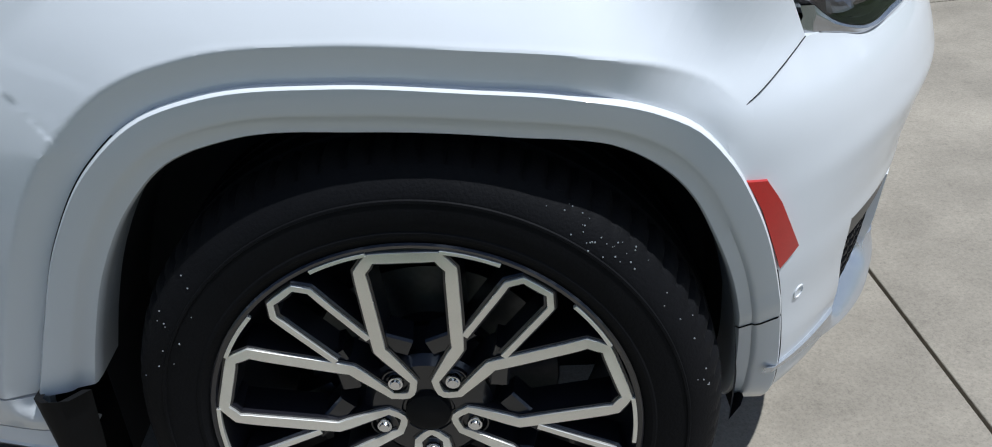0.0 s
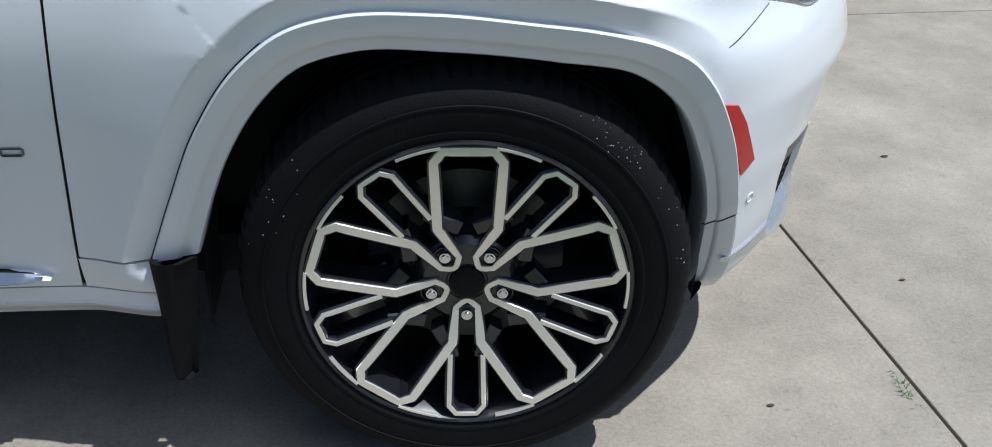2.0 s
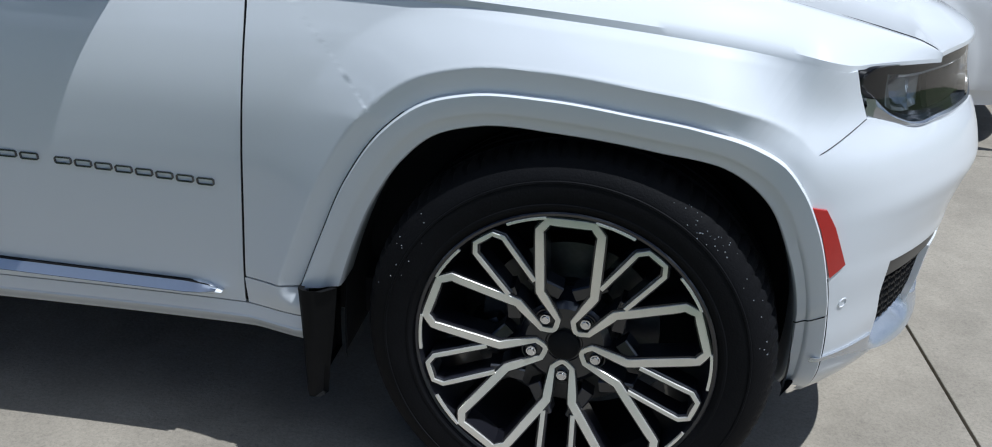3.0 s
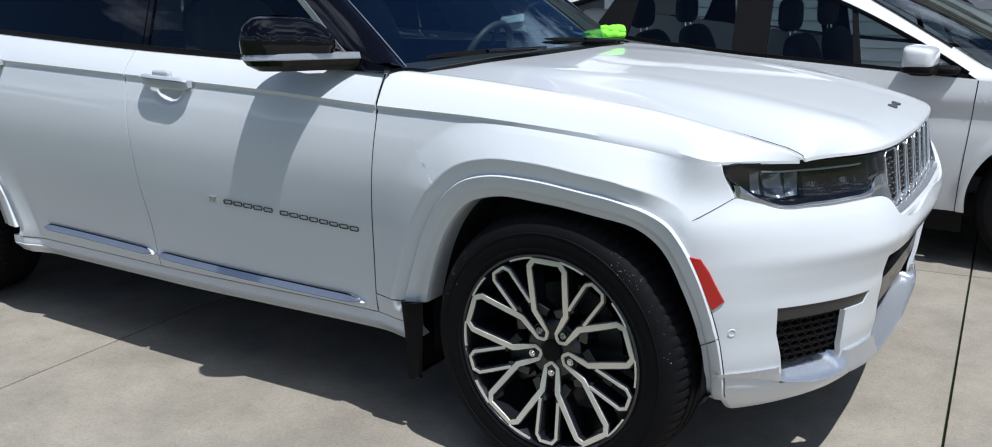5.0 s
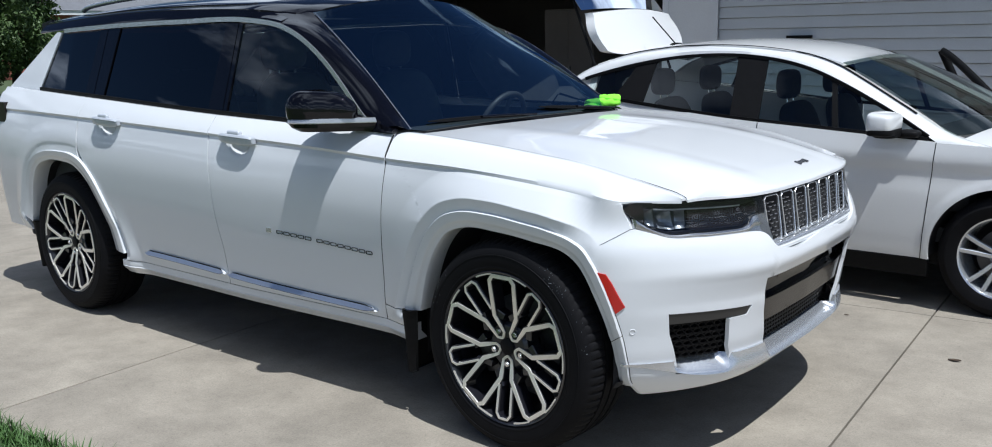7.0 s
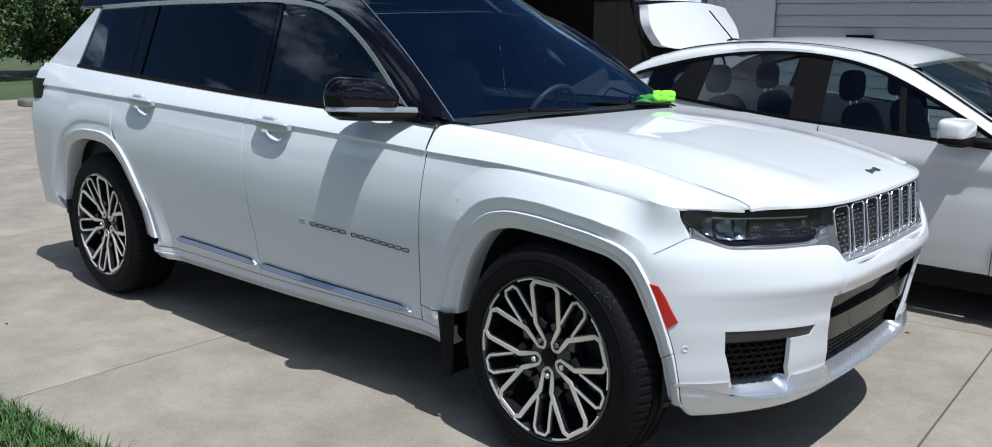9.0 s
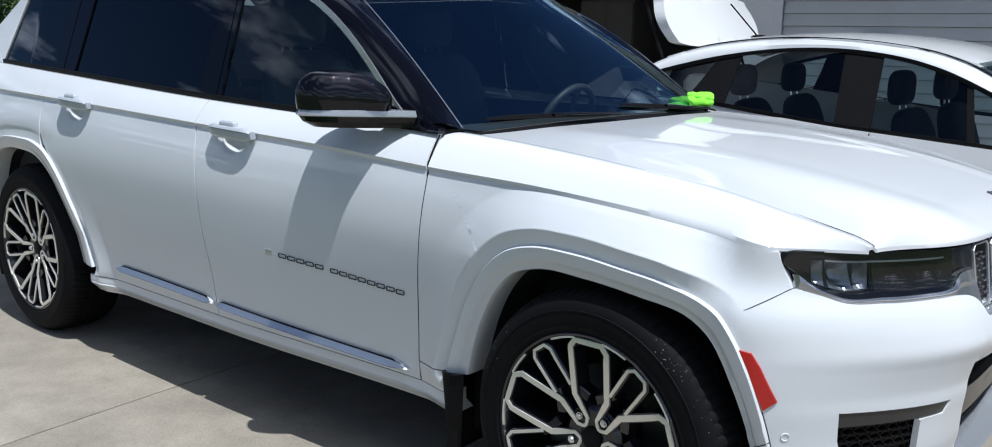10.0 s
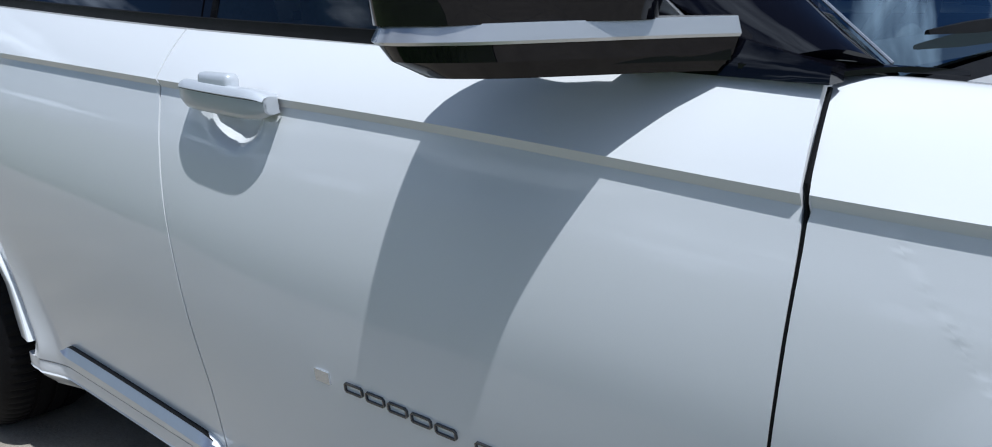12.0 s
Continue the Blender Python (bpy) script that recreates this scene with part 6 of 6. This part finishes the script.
# far front door standing open
hinge = Matrix.Translation((-0.37, 0.88, 0)) @ Matrix.Rotation(radians(-58), 4, "Z") @ Matrix.Translation((0.37, -0.88, 0))
skin = moved(flip_y(hb_door(lambda z: g2(z) + HG, lambda z: g1(z) - HG, 0.272)), hinge)
od = part("open_door", skin, HATCH_WHITE, HB, "front door standing open")
fr = np.stack([np.linspace(-1.30, -0.42, 30), hb_glass(np.linspace(-1.30, -0.42, 30), hb_top(np.linspace(-1.30, -0.42, 30))), hb_top(np.linspace(-1.30, -0.42, 30)) + 0.01], -1)
fr = np.vstack([[(-1.30, 0.86, 0.96)], fr])
part("window_frame", moved(sweep(fr, round_profile(0.022, 0.03, 8)), hinge), BLACK_PLASTIC, od, "black window frame", angle=60)


def build_small_wheel():
    prof = [(0.205, 0.010), (0.212, -0.002), (0.235, -0.012), (0.27, -0.014), (0.295, 0.0), (0.310, 0.016), (0.316, 0.035), (0.316, 0.17), (0.305, 0.195), (0.26, 0.215), (0.205, 0.20)]
    w = part("wheel", lathe_y([(0.214, 0.001), (0.212, -0.004), (0.204, 0.0), (0.197, 0.012), (0.19, 0.06), (0.185, 0.18)], 60), SATIN)
    part("tyre", lathe_y(prof, 80), RUBBER, w, "black road tyre")
    for i in range(5):
        for s in (-1, 1):
            pts = [np.array((x * math.cos(b) - z * math.sin(b), y, x * math.sin(b) + z * math.cos(b))) for b in (radians(72 * i + 90),) for x, y, z in ((0.045, 0.022, s * 0.012), (0.12, 0.012, s * 0.024), (0.20, 0.006, s * 0.042))]
            part("spoke", sweep(pts, rect(0.011, -0.03, 0.003, 0.003), up=(0, -1, 0)), SATIN, w)
    part("hub", lathe_y([(0.0, 0.008), (0.03, 0.010), (0.05, 0.016), (0.062, 0.03), (0.062, 0.06)], 40), SATIN, w)
    part("brake_disc", lathe_y([(0.0, 0.09), (0.14, 0.09), (0.14, 0.11)], 40), STEEL, w)
    return w


sw_ = build_small_wheel()
sw_.parent = HB
sw_.matrix_basis = pose(0, -0.885, 0.316)
wheel_copy(sw_, HB, pose(-2.648, -0.885, 0.316, 0, 25, 0))
wheel_copy(sw_, HB, pose(0, 0.885, 0.316, 0, 10, 180))
wheel_copy(sw_, HB, pose(-2.648, 0.885, 0.316, 0, 40, 180))


# ---- garage behind: open bay, white pier, pale board-clad wall ----
BRICKY = mat("red_brick", (0.28, 0.09, 0.06), 0.9, spread=0.25, scale=6, fine=60, bump=0.2)
ROOF = mat("grey_shingle", (0.16, 0.165, 0.18), 0.9, spread=0.2, scale=3, fine=40)
GY = 6.0
garage = tagged(part("wall_garage", box(-2.78, 8.5, GY + 0.03, GY + 0.20, 0.0, 2.75), WALL_WHITE, smooth=False), "garage front clad in pale grey horizontal boards", "wall", kind="structure")
PITCH = 0.1135
board = None
for i in range(24):
    z0 = 0.02 + i * PITCH
    if board is None:
        v = [(-2.74, 0.028, 0), (-2.74, -0.010, 0.004), (-2.74, 0.012, PITCH - 0.004), (-2.74, 0.028, PITCH - 0.004)]
        v += [(8.4, y, z) for _, y, z in v]
        board = part("board", (v, [(0, 1, 2, 3), (7, 6, 5, 4), (0, 4, 5, 1), (1, 5, 6, 2), (2, 6, 7, 3), (3, 7, 4, 0)]), SIDING, None, smooth=False)
        board.parent = garage
        o = board
    else:
        o = board.copy()
        scene.collection.objects.link(o)
        o.parent = garage
    o.location = (0, GY, z0)
part("door_pull", box(-1.98, -1.72, GY - 0.055, GY - 0.012, 1.392, 1.424, 0.008), BLACK_PLASTIC, garage, "black door pull")
pier = tagged(part("wall_pier", box(-3.36, -2.785, GY - 0.02, GY + 0.35, 0.0, 2.75), WALL_WHITE, smooth=False), "white painted pier between bay and wall", "wall", kind="structure")
o = part("corner_board", box(-2.83, -2.74, GY - 0.035, GY - 0.022, 0.0, 2.75, 0.003), WALL_WHITE, pier)
o = part("door_jamb", box(-3.40, -3.33, GY - 0.035, GY - 0.022, 0.0, 2.45, 0.003), WALL_WHITE, pier)
tagged(part("wall_lintel", box(-8.6, -3.36, GY, GY + 0.35, 2.40, 2.75), WALL_WHITE, smooth=False), "white lintel over open garage bay", "wall", kind="structure")
tagged(part("wall_left", box(-12.5, -8.6, GY, GY + 0.2, 0.0, 2.75), SIDING, smooth=False), "pale clad garage wall beside the bay", "wall", kind="structure")
tagged(part("wall_back", box(-12.5, 8.5, GY + 6.5, GY + 6.7, 0.0, 2.75), GARAGE_DIMMED, smooth=False), "garage back wall in a colour dimmed for shade", "wall", kind="structure")
tagged(part("wall_inner", box(-2.95, -2.8, GY + 0.35, GY + 6.5, 0.0, 2.75), GARAGE_DIMMED, smooth=False), "garage side wall in a colour dimmed for shade", "wall", kind="structure")
tagged(part("wall_end", box(-12.5, -12.3, GY + 0.2, GY + 6.5, 0.0, 2.75), GARAGE_DIMMED, smooth=False), "garage end wall in a colour dimmed for shade", "wall", kind="structure")
tagged(part("wall_east", box(8.3, 8.5, GY + 0.2, GY + 6.5, 0.0, 2.75), SIDING, smooth=False), "pale clad garage end wall", "wall", kind="structure")
tagged(part("ceiling", box(-12.5, 8.5, GY - 0.65, GY + 6.7, 2.75, 2.85), WALL_WHITE, smooth=False), "white boarded garage ceiling and eave", "ceiling", kind="structure")
tagged(part("roof", ([(-12.8, GY - 0.8, 2.86), (8.8, GY - 0.8, 2.86), (8.8, GY + 3.3, 4.4), (-12.8, GY + 3.3, 4.4), (-12.8, GY + 7.2, 2.86), (8.8, GY + 7.2, 2.86)], [(0, 1, 2, 3), (3, 2, 5, 4), (0, 3, 4), (1, 5, 2), (0, 4, 5, 1)]), ROOF, smooth=False), "grey shingled pitched garage roof", "roof", kind="structure")
floor = tagged(part("floor", box(-12.3, 8.3, GY + 0.2, GY + 6.5, -0.10, 0.004), CONCRETE, smooth=False), "bare concrete garage floor", "floor", kind="structure")
cab = thing("storage_cabinet", (-6.6, GY + 3.0, 0.004), "grey metal storage cabinet, coloured dark for the garage's shade", "cabinet")
part("body", box(-0.45, 0.45, -0.3, 0.3, 0.0, 1.85, 0.01), GARAGE_DIMMED, cab)
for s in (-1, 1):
    d = part("door", box(min(0, s * 0.44) + 0.003, max(0, s * 0.44) - 0.003, -0.322, -0.301, 0.06, 1.82, 0.004), GARAGE_DIMMED, cab)
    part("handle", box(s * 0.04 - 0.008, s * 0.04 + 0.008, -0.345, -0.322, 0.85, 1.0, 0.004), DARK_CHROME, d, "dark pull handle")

# ---- lawn beside the drive ----
BLADE = mat("grass_blades", (0.060, 0.125, 0.028), 0.6, spread=0.4, scale=6, fine=60)
rng = np.random.default_rng(11)
v, f = [], []
EDGE = Matrix.Rotation(math.atan2(AX.y, AX.x), 3, "Z")
count = 0
while count < 15000:
    a, b = rng.uniform(-3.4, -0.2), -1.765 - abs(rng.normal(0, 0.42))
    b += 0.045 * noise.noise(Vector((a * 5, 0, 3))) + 0.03 * noise.noise(Vector((a * 17, 2, 3)))
    if b < -2.75:
        continue
    count += 1
    h, w, th = rng.uniform(0.03, 0.085), rng.uniform(0.002, 0.0038), rng.uniform(0, 6.283)
    lean = rng.uniform(0.2, 1.0) * h
    p = np.array(EDGE @ Vector((a, b, -0.02)))
    d, s = np.array((math.cos(th), math.sin(th), 0)), np.array((-math.sin(th), math.cos(th), 0)) * w
    m, e = p + d * lean * 0.35 + np.array((0, 0, h * 0.65)), p + d * lean + np.array((0, 0, h))
    k = len(v)
    v += [p - s, p + s, m + s * 0.8, m - s * 0.8, e]
    f += [(k, k + 1, k + 2, k + 3), (k + 3, k + 2, k + 4)]
tagged(part("grass", (v, f), BLADE, smooth=False), "thick green grass along the drive's edge", "grass", kind="stuff")
# weed in the joint, dry leaves on the slabs
weed_at = Vector((0.925, -0.760, 0.0))
v, f = [], []
for i in range(34):
    th, h, r = rng.uniform(0, 6.283), rng.uniform(0.006, 0.028), rng.normal(0, 0.014)
    p = np.array((weed_at.x + r * 0.3, weed_at.y + rng.normal(0, 0.03), -0.004))
    d, s = np.array((math.cos(th), math.sin(th), 0)), np.array((-math.sin(th), math.cos(th), 0)) * 0.0016
    k = len(v)
    v += [p - s, p + s, p + d * 0.02 + np.array((0, 0, h))]
    f += [(k, k + 1, k + 2)]
tagged(part("weed", (v, f), BLADE, smooth=False), "tiny weed tuft in the slab joint", "weed", kind="stuff")
LEAF = mat("dry_leaf", (0.06, 0.04, 0.025), 0.8, spread=0.3, scale=80)
for x, y, r in ((0.992, 1.021, 0.028), (0.624, -0.806, 0.008), (-1.007, -1.733, 0.014), (0.35, 1.45, 0.012), (1.35, 0.35, 0.012), (-2.9, -1.55, 0.012), (1.1, -0.35, 0.008)):
    P = np.array([[(x + (u - 0.5) * 2 * r, y + (w - 0.5) * r * (1 - (2 * u - 1) ** 2 * 0.9), 0.002 + 0.6 * r * (w - 0.5) ** 2 + 0.12 * r * u) for w in np.linspace(0, 1, 5)] for u in np.linspace(0, 1, 7)])
    o = part("dry_leaf", patch(P, (0, 0, -0.001)), LEAF)
    tagged(o, "small curled dry leaf on the concrete", "leaf", group="litter on the drive")

# kerb stone at the drive's far end
st = superblob((-15.6, 3.75, 0.05), (0.22, 0.15, 0.09), 0.5)
tagged(part("kerb_stone", st, mat("grey_stone", (0.16, 0.14, 0.12), 0.9, spread=0.3, scale=8, bump=0.3), angle=60), "rough grey stone at the drive's end", "stone")

# ---- trees and neighbour's house far behind ----
BARK = mat("bark", (0.06, 0.045, 0.035), 0.95, spread=0.3, scale=12, bump=0.4)
FOLIAGE = mat("dark_foliage", (0.060, 0.105, 0.026), 0.6, spread=0.5, scale=1.2, fine=18)


def tree(x, y, height, radius, seed, low=0.25):
    r = np.random.default_rng(seed)
    t = thing("tree", (x, y, 0), "dense dark green leafy tree on the lawn", "tree", group="trees by the lawn")
    trunk = sweep([np.array((0, 0, -0.05)), np.array((0.05, 0.03, height * 0.3)), np.array((-0.04, 0.06, height * 0.75))], round_profile(0.16, 0.16, 10), up=(1, 0, 0))
    n = len(trunk[0]) // 3
    trunk = ([p * np.array((1 - 0.35 * (i // n), 1 - 0.35 * (i // n), 1)) for i, p in enumerate(trunk[0])], trunk[1])
    tr = part("trunk", trunk, BARK, t, angle=60)
    for i in range(7):
        a, z = r.uniform(0, 6.283), height * r.uniform(0.25, 0.6)
        e = np.array((math.cos(a) * radius * 0.7, math.sin(a) * radius * 0.7, z + height * 0.18))
        part("limb", sweep([np.array((0, 0, z)), e * np.array((0.5, 0.5, 1)) - np.array((0, 0, height * 0.05)), e], round_profile(0.05, 0.05, 6), up=(0.3, 0.1, 1)), BARK, tr)
    v, f = [], []
    unit = lambda q: q / np.linalg.norm(q, axis=1, keepdims=True)
    for c in range(150):
        a, u = r.uniform(0, 6.283), r.uniform(0, 1)
        z = height * (low * 0.4 + (1 - low * 0.4) * u)
        rad = radius * (math.sin(math.pi * min(1, 0.18 + 0.80 * u)) ** 0.7) * r.uniform(0.35, 1.05)
        cc = np.array((math.cos(a) * rad, math.sin(a) * rad, z))
        m = 210
        p = cc + unit(r.normal(0, 1, (m, 3))) * r.uniform(0.25, 0.55) * r.uniform(0.4, 1.1, (m, 1))
        p = p[p[:, 2] > 0.1]
        m = len(p)
        e, w = unit(r.normal(0, 1, (m, 3))) * r.uniform(0.05, 0.095, (m, 1)), unit(r.normal(0, 1, (m, 3))) * r.uniform(0.03, 0.055, (m, 1))
        k = len(v)
        v += list(np.stack([p - e, p + w, p + e, p - w], 1).reshape(-1, 3))
        f += [(k + 4 * i, k + 4 * i + 1, k + 4 * i + 2, k + 4 * i + 3) for i in range(m)]
    part("crown", (v, f), FOLIAGE, t, smooth=False)


tree(-25.2, 6.6, 7.5, 2.6, 1)
tree(-27.5, 3.6, 8.0, 3.0, 2)
tree(-26.5, 9.3, 5.2, 1.5, 3)
tree(-31.0, -1.5, 8.5, 3.2, 4)
hs = thing("neighbour_house", (-46, 21.5, 0), "red brick house with grey shingle roof", "house")
part("wall", box(-5, 5, -6, 6, 0, 3.0), BRICKY, hs, smooth=False)
part("roof", ([(-5.5, -6.5, 2.95), (5.5, -6.5, 2.95), (5.5, 6.5, 2.95), (-5.5, 6.5, 2.95), (-2.5, 0, 5.2), (2.5, 0, 5.2)], [(0, 1, 5, 4), (2, 3, 4, 5), (1, 2, 5), (3, 0, 4), (0, 3, 2, 1)]), ROOF, hs, smooth=False)
part("fascia", box(-5.45, 5.45, -6.45, -6.38, 2.75, 2.94), WALL_WHITE, hs, "white roof fascia")
part("fascia", box(5.38, 5.45, -6.38, 6.45, 2.75, 2.94), WALL_WHITE, hs, "white roof fascia")
